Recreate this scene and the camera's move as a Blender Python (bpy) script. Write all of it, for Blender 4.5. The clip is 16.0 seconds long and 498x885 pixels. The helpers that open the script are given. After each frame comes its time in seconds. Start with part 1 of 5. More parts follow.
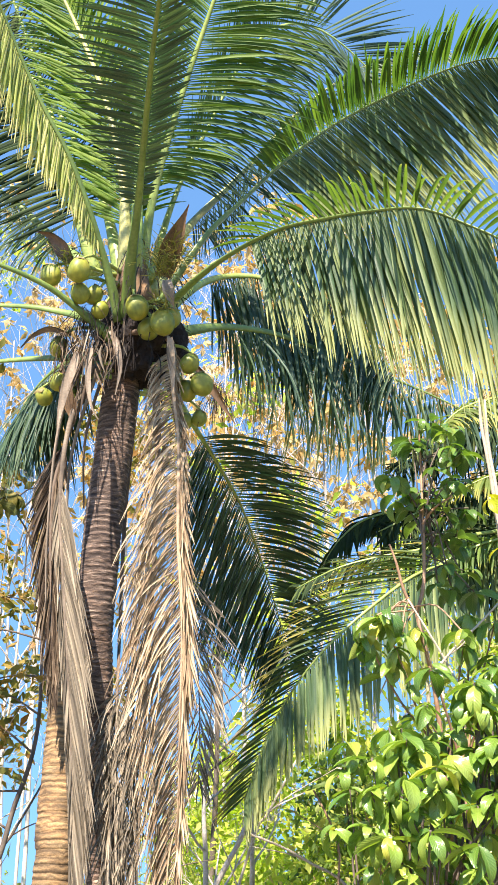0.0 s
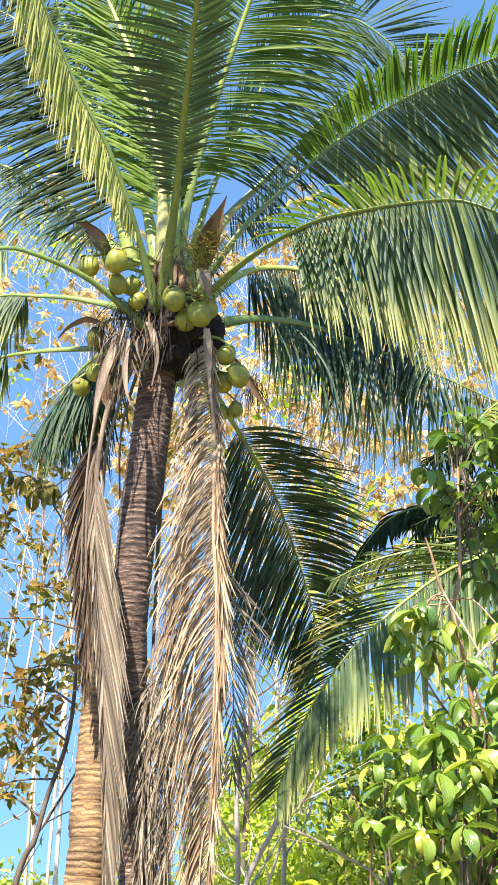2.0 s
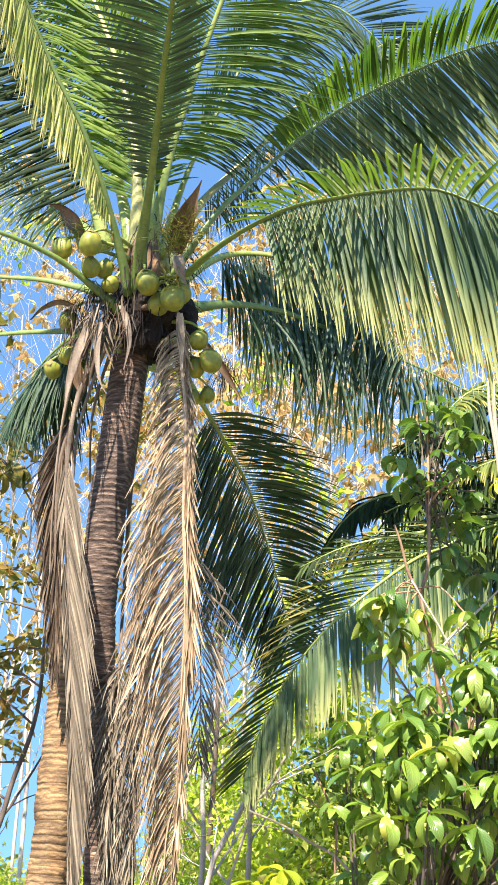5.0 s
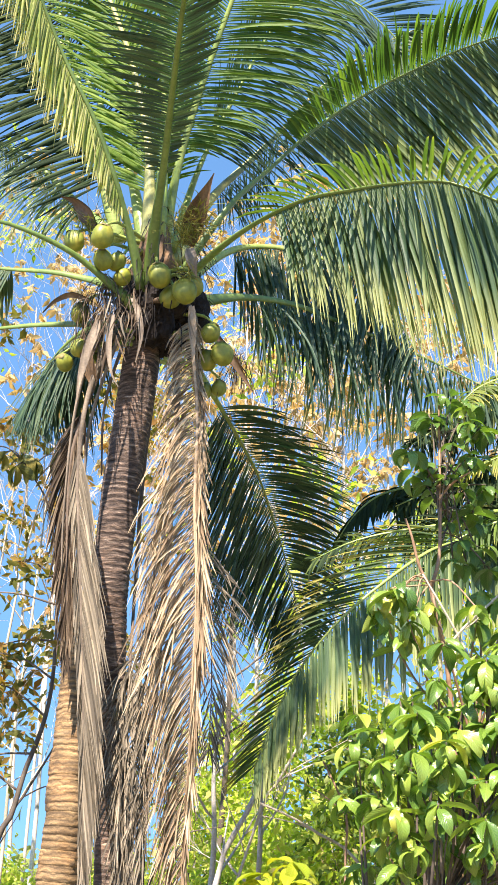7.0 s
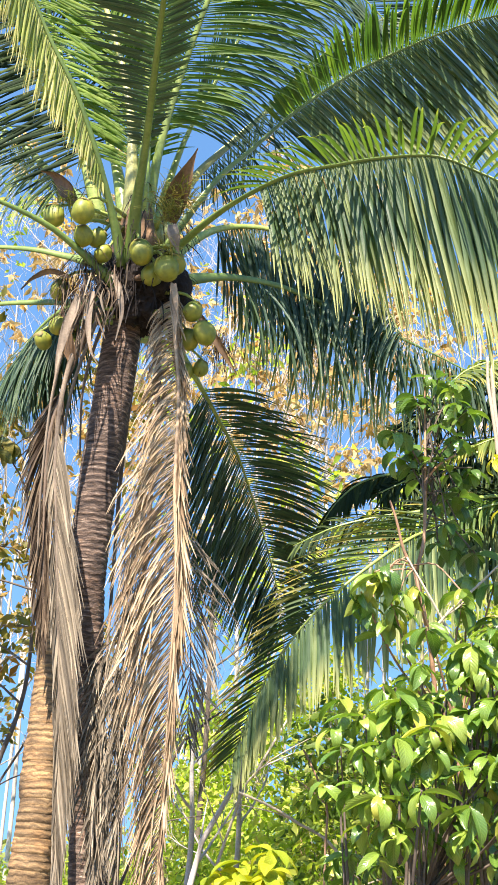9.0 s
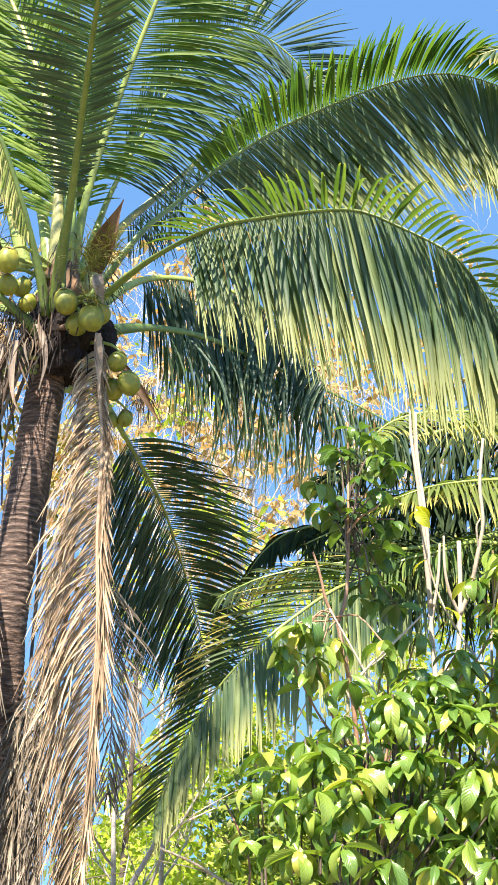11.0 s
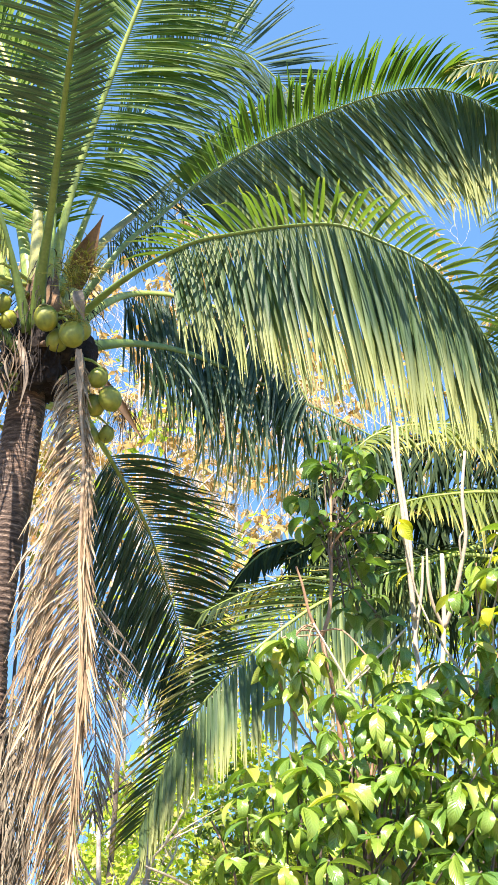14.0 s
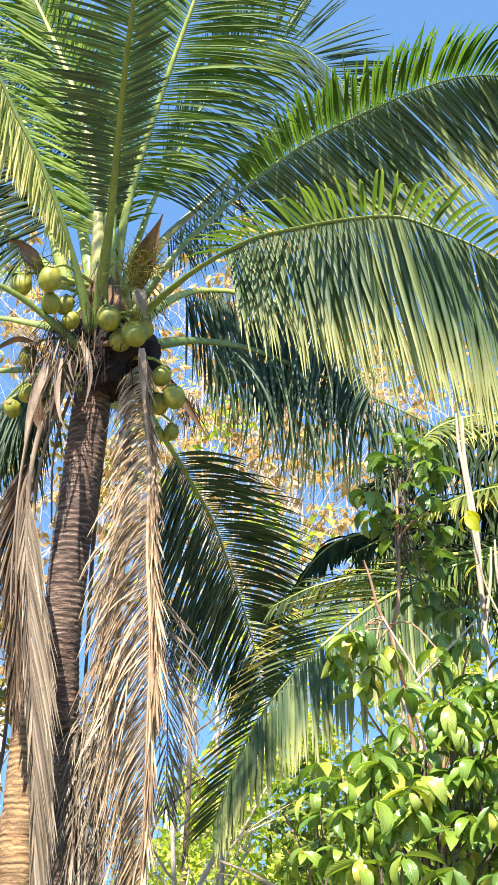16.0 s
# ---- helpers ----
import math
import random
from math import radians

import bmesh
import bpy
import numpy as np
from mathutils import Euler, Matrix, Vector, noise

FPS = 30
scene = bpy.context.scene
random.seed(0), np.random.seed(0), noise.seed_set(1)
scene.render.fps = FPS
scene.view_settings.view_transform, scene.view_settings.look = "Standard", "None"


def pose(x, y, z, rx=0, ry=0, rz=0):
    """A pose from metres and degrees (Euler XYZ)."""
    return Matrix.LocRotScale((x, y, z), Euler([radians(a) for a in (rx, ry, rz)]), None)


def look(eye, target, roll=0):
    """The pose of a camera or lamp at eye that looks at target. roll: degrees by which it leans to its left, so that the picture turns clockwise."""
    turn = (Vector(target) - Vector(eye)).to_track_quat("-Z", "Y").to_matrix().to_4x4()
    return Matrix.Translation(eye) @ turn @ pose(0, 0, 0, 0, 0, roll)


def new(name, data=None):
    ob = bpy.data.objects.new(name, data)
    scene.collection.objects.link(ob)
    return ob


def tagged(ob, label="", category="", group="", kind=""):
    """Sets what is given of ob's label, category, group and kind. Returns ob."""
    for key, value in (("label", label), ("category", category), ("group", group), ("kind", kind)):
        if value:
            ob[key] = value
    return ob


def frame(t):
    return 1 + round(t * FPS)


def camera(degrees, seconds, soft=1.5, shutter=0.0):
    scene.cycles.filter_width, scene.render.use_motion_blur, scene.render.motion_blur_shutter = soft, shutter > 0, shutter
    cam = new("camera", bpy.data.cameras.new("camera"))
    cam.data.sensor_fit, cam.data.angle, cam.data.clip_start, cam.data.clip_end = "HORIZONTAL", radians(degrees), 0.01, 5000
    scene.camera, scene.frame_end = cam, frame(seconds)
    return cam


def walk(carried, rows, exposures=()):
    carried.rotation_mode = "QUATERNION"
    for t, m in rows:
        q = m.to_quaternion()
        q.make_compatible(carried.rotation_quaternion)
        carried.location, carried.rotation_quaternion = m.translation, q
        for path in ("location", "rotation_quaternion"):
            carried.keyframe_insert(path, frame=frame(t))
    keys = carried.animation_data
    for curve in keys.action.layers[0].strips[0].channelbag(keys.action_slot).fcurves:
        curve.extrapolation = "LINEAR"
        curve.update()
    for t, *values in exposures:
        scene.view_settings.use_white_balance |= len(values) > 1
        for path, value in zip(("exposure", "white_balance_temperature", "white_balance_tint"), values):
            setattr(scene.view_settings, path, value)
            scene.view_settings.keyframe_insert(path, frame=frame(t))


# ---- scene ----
# ---------------------------------------------------------------- camera
cam = camera(21.708, 16.0, soft=0.9)
walk(cam, [
    (0.0, pose(-0.0000, -0.0000, 1.6000, 110.000, -0.000, 0.000)),
    (0.5, pose(-0.0033, -0.0075, 1.5969, 109.998, -0.209, 0.370)),
    (1.0, pose(-0.0109, -0.0069, 1.5896, 109.976, -0.437, 0.813)),
    (1.5, pose(-0.0124, 0.0007, 1.5872, 109.878, -0.721, 1.143)),
    (2.0, pose(-0.0148, 0.0042, 1.5882, 109.697, -0.952, 1.246)),
    (2.5, pose(-0.0141, 0.0139, 1.5850, 109.555, -1.152, 1.097)),
    (3.0, pose(-0.0210, 0.0153, 1.5821, 109.487, -1.222, 0.794)),
    (3.5, pose(-0.0177, 0.0079, 1.5826, 109.462, -1.218, 0.451)),
    (4.0, pose(-0.0112, 0.0066, 1.5823, 109.375, -1.190, 0.111)),
    (6.5, pose(-0.0141, 0.0154, 1.5875, 108.871, -1.437, -0.370)),
    (7.0, pose(0.0068, 0.0069, 1.5802, 108.825, -1.700, 0.313)),
    (7.5, pose(0.0336, 0.0256, 1.5687, 108.632, -1.917, 0.939)),
    (8.0, pose(0.0147, 0.1003, 1.5557, 108.412, -2.042, 1.176)),
    (8.5, pose(-0.0168, 0.1623, 1.5426, 108.430, -2.059, 0.617)),
    (9.0, pose(0.0093, 0.2325, 1.5300, 108.740, -1.938, -0.604)),
    (9.5, pose(0.0444, 0.2604, 1.5342, 109.349, -1.716, -1.710)),
    (10.0, pose(0.0561, 0.2516, 1.5319, 110.082, -1.473, -2.487)),
    (12.5, pose(0.0556, 0.2397, 1.5374, 111.614, -0.953, -4.414)),
    (13.0, pose(0.0568, 0.2431, 1.5405, 111.684, -0.818, -4.486)),
    (13.5, pose(0.0597, 0.2536, 1.5408, 111.744, -0.628, -4.395)),
    (14.0, pose(0.0615, 0.2574, 1.5358, 111.751, -0.398, -4.114)),
    (14.5, pose(0.0610, 0.2509, 1.5307, 111.685, -0.247, -3.542)),
    (15.0, pose(0.0595, 0.2468, 1.5323, 111.543, -0.204, -2.680)),
    (15.5, pose(0.0587, 0.2454, 1.5350, 111.471, -0.205, -1.698)),
    (16.0, pose(0.0570, 0.2435, 1.5371, 111.483, -0.200, -1.010)),
], exposures=[(0.0, 1.76, 6950, 20), (4.0, 1.74, 6950, 20), (8.5, 1.69, 6950, 20), (10.0, 1.74, 6950, 20), (13.5, 1.9, 6950, 20), (16.0, 1.74, 6950, 20)])

# ---------------------------------------------------------------- sky, sun
SUN_EL, SUN_AZ = radians(52), radians(194)   # compass way of the sun, from +y clockwise
world = bpy.data.worlds.new("sky")
scene.world = world
world.use_nodes = True
wn = world.node_tree
sky = wn.nodes.new("ShaderNodeTexSky")
sky.sky_type, sky.sun_disc = "NISHITA", False
sky.sun_elevation, sky.sun_rotation = SUN_EL, SUN_AZ
sky.air_density, sky.dust_density, sky.ozone_density = 0.55, 0.0, 1.0
wn.nodes["Background"].inputs["Strength"].default_value = 0.17
tint = wn.nodes.new("ShaderNodeMix")   # the deep blue of dry tropical air
tint.data_type, tint.blend_type = "RGBA", "MULTIPLY"
tint.inputs[0].default_value, tint.inputs[7].default_value = 1.0, (0.7, 1.08, 1.1, 1)
wn.links.new(sky.outputs[0], tint.inputs[6])
# dry clear air: the blue reaches well down to the skyline
way = wn.nodes.new("ShaderNodeTexCoord")
lift_way, unit = wn.nodes.new("ShaderNodeVectorMath"), wn.nodes.new("ShaderNodeVectorMath")
lift_way.operation, unit.operation = "ADD", "NORMALIZE"
lift_way.inputs[1].default_value = (0, 0, 0.4)
wn.links.new(way.outputs["Generated"], lift_way.inputs[0])
wn.links.new(lift_way.outputs[0], unit.inputs[0])
wn.links.new(unit.outputs[0], sky.inputs["Vector"])
wn.links.new(tint.outputs[2], wn.nodes["Background"].inputs["Color"])
sun = new("sun", bpy.data.lights.new("sun", "SUN"))
sun.data.energy, sun.data.angle, sun.data.color = 5.0, radians(0.53), (1.0, 0.93, 0.82)
to_sun = Vector((math.sin(SUN_AZ) * math.cos(SUN_EL), math.cos(SUN_AZ) * math.cos(SUN_EL), math.sin(SUN_EL)))
sun.matrix_world = look(to_sun * 60, (0, 0, 0))
UP = Vector((0, 0, 1))


# ---------------------------------------------------------------- materials
def nodes_of(name):
    m = bpy.data.materials.new(name)
    m.use_nodes = True
    nt = m.node_tree
    return m, nt, nt.nodes["Principled BSDF"], nt.nodes["Material Output"]


def add(nt, kind, **values):
    n = nt.nodes.new(kind)
    for k, v in values.items():
        n.inputs[k].default_value = v
    return n


def ramp(nt, source, stops):
    n = nt.nodes.new("ShaderNodeValToRGB")
    while len(n.color_ramp.elements) < len(stops):
        n.color_ramp.elements.new(0.5)
    for e, (at, col) in zip(n.color_ramp.elements, stops):
        e.position, e.color = at, (*col, 1)
    nt.links.new(source, n.inputs[0])
    return n


def mixed(nt, fac, a, b, blend="MIX"):
    n = nt.nodes.new("ShaderNodeMix")
    n.data_type, n.blend_type = "RGBA", blend
    for sock, v in ((n.inputs[0], fac), (n.inputs[6], a), (n.inputs[7], b)):
        if isinstance(v, (int, float)):
            sock.default_value = v
        elif isinstance(v, tuple):
            sock.default_value = (*v, 1)
        else:
            nt.links.new(v, sock)
    return n.outputs[2]


def random_of(nt):
    """A number that differs from piece to piece, whether it is an object or an island of one."""
    a, b = nt.nodes.new("ShaderNodeObjectInfo"), nt.nodes.new("ShaderNodeNewGeometry")
    m = nt.nodes.new("ShaderNodeMath")
    m.operation = "ADD"
    nt.links.new(a.outputs["Random"], m.inputs[0])
    nt.links.new(b.outputs["Random Per Island"], m.inputs[1])
    w = nt.nodes.new("ShaderNodeMath")
    w.operation = "FRACT"
    nt.links.new(m.outputs[0], w.inputs[0])
    return w.outputs[0]


def leaf_material(name, stops, rough=0.4, through_light=0.35, tip=None, veins=0.0, glow=(1.0, 1.15, 0.45), tip_from=0.6, gloss=0.2):
    """Leaves: a colour for each piece, streaks along the blade, a tip that yellows, pinnate veins, light let through."""
    m, nt, bsdf, out = nodes_of(name)
    rnd = random_of(nt)
    col = ramp(nt, rnd, stops).outputs[0]
    uv = nt.nodes.new("ShaderNodeUVMap")
    sep = nt.nodes.new("ShaderNodeSeparateXYZ")
    nt.links.new(uv.outputs[0], sep.inputs[0])
    streak = add(nt, "ShaderNodeTexNoise", Scale=1.0, Detail=3.0)
    mp = add(nt, "ShaderNodeMapping", Scale=(26.0, 1.5, 1.0))
    nt.links.new(uv.outputs[0], mp.inputs[0])
    nt.links.new(mp.outputs[0], streak.inputs["Vector"])
    col = mixed(nt, 0.5, col, ramp(nt, streak.outputs[0], [(0.3, (0.55, 0.55, 0.55)), (0.7, (1.25, 1.25, 1.2))]).outputs[0], "MULTIPLY")
    if tip:
        mask = ramp(nt, sep.outputs[1], [(tip_from, (0, 0, 0)), (0.98, (1, 1, 1))]).outputs[0]
        col = mixed(nt, mask, col, tip)
    blotch = add(nt, "ShaderNodeTexNoise", Scale=9.0, Detail=4.0)
    geo = nt.nodes.new("ShaderNodeNewGeometry")
    nt.links.new(geo.outputs["Position"], blotch.inputs["Vector"])
    col = mixed(nt, 0.45, col, ramp(nt, blotch.outputs[0], [(0.3, (0.7, 0.72, 0.65)), (0.72, (1.2, 1.18, 1.05))]).outputs[0], "MULTIPLY")
    bump = add(nt, "ShaderNodeBump", Strength=0.24 if veins else 0.35, Distance=0.004)
    if veins:
        # side veins run from the midrib to the edge
        mul = nt.nodes.new("ShaderNodeMath")
        mul.operation = "ABSOLUTE"
        off = add(nt, "ShaderNodeMath")
        off.operation = "SUBTRACT"
        off.inputs[1].default_value = 0.5
        nt.links.new(sep.outputs[0], off.inputs[0])
        nt.links.new(off.outputs[0], mul.inputs[0])
        slope = nt.nodes.new("ShaderNodeMath")
        slope.operation = "MULTIPLY_ADD"
        slope.inputs[1].default_value = -0.5
        nt.links.new(mul.outputs[0], slope.inputs[0])
        nt.links.new(sep.outputs[1], slope.inputs[2])
        wave = nt.nodes.new("ShaderNodeMath")
        wave.operation = "MULTIPLY"
        wave.inputs[1].default_value = 66.0
        nt.links.new(slope.outputs[0], wave.inputs[0])
        sine = nt.nodes.new("ShaderNodeMath")
        sine.operation = "SINE"
        nt.links.new(wave.outputs[0], sine.inputs[0])
        line = ramp(nt, sine.outputs[0], [(0.82, (0, 0, 0)), (1.0, (1, 1, 1))]).outputs[0]
        rib = ramp(nt, mul.outputs[0], [(0.015, (1, 1, 1)), (0.045, (0, 0, 0))]).outputs[0]
        both = mixed(nt, 1.0, line, rib, "LIGHTEN")
        fac = nt.nodes.new("ShaderNodeMath")
        fac.operation = "MULTIPLY"
        fac.inputs[1].default_value = veins
        nt.links.new(both, fac.inputs[0])
        col = mixed(nt, fac.outputs[0], col, (0.42, 0.5, 0.16))
        nt.links.new(sine.outputs[0], bump.inputs["Height"])
    else:
        nt.links.new(streak.outputs[0], bump.inputs["Height"])
    nt.links.new(bump.outputs[0], bsdf.inputs["Normal"])
    nt.links.new(col, bsdf.inputs["Base Color"])
    bsdf.inputs["Roughness"].default_value = rough
    bsdf.inputs["Specular IOR Level"].default_value = gloss
    if through_light:
        tr = nt.nodes.new("ShaderNodeBsdfTranslucent")
        nt.links.new(mixed(nt, 1.0, col, tuple(1.3 * g for g in glow), "MULTIPLY"), tr.inputs[0])
        mix = nt.nodes.new("ShaderNodeMixShader")
        mix.inputs[0].default_value = through_light
        nt.links.new(bsdf.outputs[0], mix.inputs[1])
        nt.links.new(tr.outputs[0], mix.inputs[2])
        nt.links.new(mix.outputs[0], out.inputs[0])
    return m


def solid_material(name, stops, scale=(8, 8, 8), rough=0.8, bump=0.4, detail=6.0, fine=60.0, distance=0.01, bands=0.0):
    """Bark, husk, stalks, soil: coarse patches with fine grain, both as colour and as relief."""
    m, nt, bsdf, out = nodes_of(name)
    tc = nt.nodes.new("ShaderNodeTexCoord")
    mp = add(nt, "ShaderNodeMapping", Scale=scale)
    nt.links.new(tc.outputs["Object"], mp.inputs[0])
    a = add(nt, "ShaderNodeTexNoise", Scale=1.0, Detail=detail, Roughness=0.62)
    nt.links.new(mp.outputs[0], a.inputs["Vector"])
    b = add(nt, "ShaderNodeTexNoise", Scale=fine, Detail=3.0)
    nt.links.new(tc.outputs["Object"], b.inputs["Vector"])
    col = ramp(nt, a.outputs[0], stops).outputs[0]
    col = mixed(nt, 0.5, col, ramp(nt, b.outputs[0], [(0.3, (0.6, 0.6, 0.6)), (0.7, (1.25, 1.25, 1.25))]).outputs[0], "MULTIPLY")
    info = nt.nodes.new("ShaderNodeObjectInfo")
    col = mixed(nt, 0.3, col, ramp(nt, info.outputs["Random"], [(0.0, (0.7, 0.72, 0.7)), (1.0, (1.2, 1.18, 1.1))]).outputs[0], "MULTIPLY")
    h = mixed(nt, 0.35, a.outputs[0], b.outputs[0])
    if bands:
        # thin uneven scars round the trunk
        wave = add(nt, "ShaderNodeTexWave", Scale=bands, Distortion=6.0, Detail=6.0)
        wave.inputs["Detail Scale"].default_value = 1.6
        wave.bands_direction = "Z"
        nt.links.new(tc.outputs["Object"], wave.inputs["Vector"])
        scar = ramp(nt, wave.outputs["Fac"], [(0.12, (0.32, 0.3, 0.28)), (0.3, (1, 1, 1)), (0.85, (1, 1, 1)), (0.97, (1.7, 1.65, 1.55))]).outputs[0]
        col = mixed(nt, 0.6, col, scar, "MULTIPLY")
        stain = add(nt, "ShaderNodeTexNoise", Scale=3.2, Detail=5.0, Roughness=0.65)
        nt.links.new(tc.outputs["Object"], stain.inputs["Vector"])
        col = mixed(nt, 0.75, col, ramp(nt, stain.outputs[0], [(0.32, (0.5, 0.47, 0.46)), (0.5, (1, 1, 1)), (0.68, (1.6, 1.35, 1.15))]).outputs[0], "MULTIPLY")
        h = mixed(nt, 0.15, h, wave.outputs["Fac"])
    nt.links.new(col, bsdf.inputs["Base Color"])
    bp = add(nt, "ShaderNodeBump", Strength=bump, Distance=distance)
    nt.links.new(h, bp.inputs["Height"])
    nt.links.new(bp.outputs[0], bsdf.inputs["Normal"])
    bsdf.inputs["Roughness"].default_value = rough
    return m


PALM_LEAF = leaf_material("palm_leaflet", [(0.0, (0.045, 0.11, 0.03)), (0.5, (0.075, 0.155, 0.034)), (1.0, (0.14, 0.23, 0.045))], rough=0.5, through_light=0.36)
PALM_LEAF_BRIGHT = leaf_material("palm_leaflet_bright", [(0.0, (0.07, 0.15, 0.022)), (0.6, (0.14, 0.25, 0.034)), (1.0, (0.24, 0.34, 0.06))], rough=0.48, through_light=0.4)
# darker, bluer copy of the leaflet: shade on undersides put into the colour
PALM_LEAF_HALF_SHADE = leaf_material("palm_leaflet_half_shade", [(0.0, (0.03, 0.065, 0.046)), (0.6, (0.048, 0.095, 0.058)), (1.0, (0.088, 0.14, 0.068))], rough=0.5, through_light=0.17, glow=(0.8, 1.2, 0.6), gloss=0.28)
# shade inside the crowns, put into a near-black leaf colour
PALM_LEAF_SHADE = leaf_material("palm_leaflet_shade", [(0.0, (0.016, 0.032, 0.016)), (0.7, (0.03, 0.055, 0.024)), (1.0, (0.075, 0.11, 0.034))], rough=0.65, through_light=0.1, gloss=0.08)
# the rusty tips are the leaf's own; the dark base has shade painted in
PALM_LEAF_SHADED_RUST = leaf_material("palm_leaflet_shaded_rusty_tip", [(0.0, (0.032, 0.068, 0.028)), (0.7, (0.056, 0.1, 0.036)), (1.0, (0.12, 0.155, 0.046))], rough=0.5, through_light=0.2, tip=(0.4, 0.33, 0.07), tip_from=0.55)
PALM_LEAF_PALE = leaf_material("palm_leaflet_pale", [(0.0, (0.22, 0.3, 0.07)), (0.6, (0.36, 0.41, 0.12)), (1.0, (0.5, 0.5, 0.22))], rough=0.44, through_light=0.33, tip=(0.44, 0.4, 0.18), tip_from=0.6)
PALM_LEAF_TIPPED = leaf_material("palm_leaflet_yellow_tip", [(0.0, (0.06, 0.12, 0.03)), (1.0, (0.14, 0.22, 0.05))], rough=0.44, through_light=0.32, tip=(0.32, 0.33, 0.07), tip_from=0.78)
PALM_LEAF_OLIVE = leaf_material("palm_leaflet_olive", [(0.0, (0.1, 0.15, 0.045)), (1.0, (0.2, 0.25, 0.065))], rough=0.46, through_light=0.33, tip=(0.4, 0.37, 0.1), tip_from=0.6)
# straw tips, with sun on the ends and bluish shade above painted in
PALM_LEAF_SUNLIT_STRAW = leaf_material("palm_leaflet_sunlit_straw_tip", [(0.0, (0.05, 0.1, 0.052)), (0.7, (0.085, 0.15, 0.066)), (1.0, (0.2, 0.26, 0.1))], rough=0.45, through_light=0.24, tip=(0.37, 0.4, 0.165), tip_from=0.5, gloss=0.3)
DRY_LEAF = leaf_material("dry_leaflet", [(0.0, (0.18, 0.125, 0.08)), (0.5, (0.36, 0.27, 0.175)), (1.0, (0.54, 0.44, 0.31))], rough=0.7, through_light=0.12, glow=(1.0, 0.85, 0.6))
GREY_LEAF = leaf_material("weathered_leaflet", [(0.0, (0.1, 0.086, 0.068)), (0.6, (0.22, 0.19, 0.145)), (1.0, (0.38, 0.325, 0.25))], rough=0.75, through_light=0.1, glow=(1.0, 0.9, 0.75))
BROWN_LEAF = leaf_material("brown_leaflet", [(0.0, (0.04, 0.028, 0.021)), (0.6, (0.11, 0.08, 0.056)), (1.0, (0.24, 0.185, 0.13))], rough=0.75, through_light=0.1, glow=(1.0, 0.85, 0.6))
BIG_LEAF = leaf_material("broad_leaf", [(0.0, (0.065, 0.16, 0.03)), (0.45, (0.15, 0.265, 0.04)), (0.9, (0.26, 0.36, 0.06)), (1.0, (0.4, 0.4, 0.06))], rough=0.27, through_light=0.3, veins=0.15, gloss=0.75)
# darker copy of the broad leaf, with shade put into its green
BIG_LEAF_SHADED = leaf_material("broad_leaf_shaded", [(0.0, (0.05, 0.12, 0.032)), (0.6, (0.1, 0.2, 0.046)), (1.0, (0.2, 0.31, 0.055))], rough=0.3, through_light=0.3, veins=0.1, gloss=0.5)
OLIVE_LEAF = leaf_material("olive_broad_leaf", [(0.0, (0.05, 0.06, 0.018)), (0.7, (0.11, 0.115, 0.03)), (1.0, (0.24, 0.2, 0.05))], rough=0.45, through_light=0.3, veins=0.15)
YELLOW_LEAF = leaf_material("yellow_leaf", [(0.0, (0.24, 0.33, 0.025)), (1.0, (0.48, 0.47, 0.03))], rough=0.35, through_light=0.36, veins=0.15, glow=(1.05, 1.05, 0.3))
FAR_GOLD = leaf_material("golden_leaf", [(0.0, (0.36, 0.24, 0.08)), (0.5, (0.5, 0.38, 0.17)), (1.0, (0.62, 0.53, 0.32))], rough=0.5, through_light=0.45, glow=(1.1, 0.95, 0.6))
FAR_OLIVE = leaf_material("olive_leaf", [(0.0, (0.1, 0.12, 0.03)), (0.5, (0.2, 0.19, 0.045)), (0.8, (0.31, 0.21, 0.06)), (1.0, (0.28, 0.15, 0.05))], rough=0.45, through_light=0.4, glow=(1.1, 1.0, 0.45))
FAR_GREEN = leaf_material("understorey_leaf", [(0.0, (0.24, 0.35, 0.05)), (0.6, (0.42, 0.52, 0.08)), (0.85, (0.56, 0.58, 0.12)), (1.0, (0.55, 0.45, 0.22))], rough=0.45, through_light=0.5)
# darker bush leaf: the shade behind the shrubs is put into its colour
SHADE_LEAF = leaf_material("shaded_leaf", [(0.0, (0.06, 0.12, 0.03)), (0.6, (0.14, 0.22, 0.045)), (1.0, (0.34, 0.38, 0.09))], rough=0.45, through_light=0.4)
WOOD_LEAF = leaf_material("wood_leaf", [(0.0, (0.16, 0.22, 0.07)), (0.6, (0.3, 0.34, 0.12)), (1.0, (0.46, 0.42, 0.2))], rough=0.5, through_light=0.4)
STALK = solid_material("leaf_stalk", [(0.3, (0.17, 0.26, 0.055)), (0.7, (0.32, 0.39, 0.1))], scale=(4, 4, 2), rough=0.36, bump=0.15, fine=40)
STALK_GREEN = solid_material("leaf_stalk_green", [(0.3, (0.085, 0.15, 0.035)), (0.7, (0.17, 0.25, 0.06))], scale=(4, 4, 2), rough=0.4, bump=0.15, fine=40)
STALK_PALE = solid_material("leaf_stalk_pale", [(0.3, (0.3, 0.33, 0.1)), (0.7, (0.46, 0.45, 0.18))], scale=(4, 4, 2), rough=0.42, bump=0.15, fine=40)
STALK_DRY = solid_material("dry_stalk", [(0.3, (0.27, 0.19, 0.12)), (0.7, (0.46, 0.36, 0.24))], scale=(6, 6, 2), rough=0.75, bump=0.4)
STALK_DARK = solid_material("dead_stalk", [(0.3, (0.07, 0.05, 0.035)), (0.7, (0.2, 0.15, 0.11))], scale=(6, 6, 2), rough=0.8, bump=0.4)
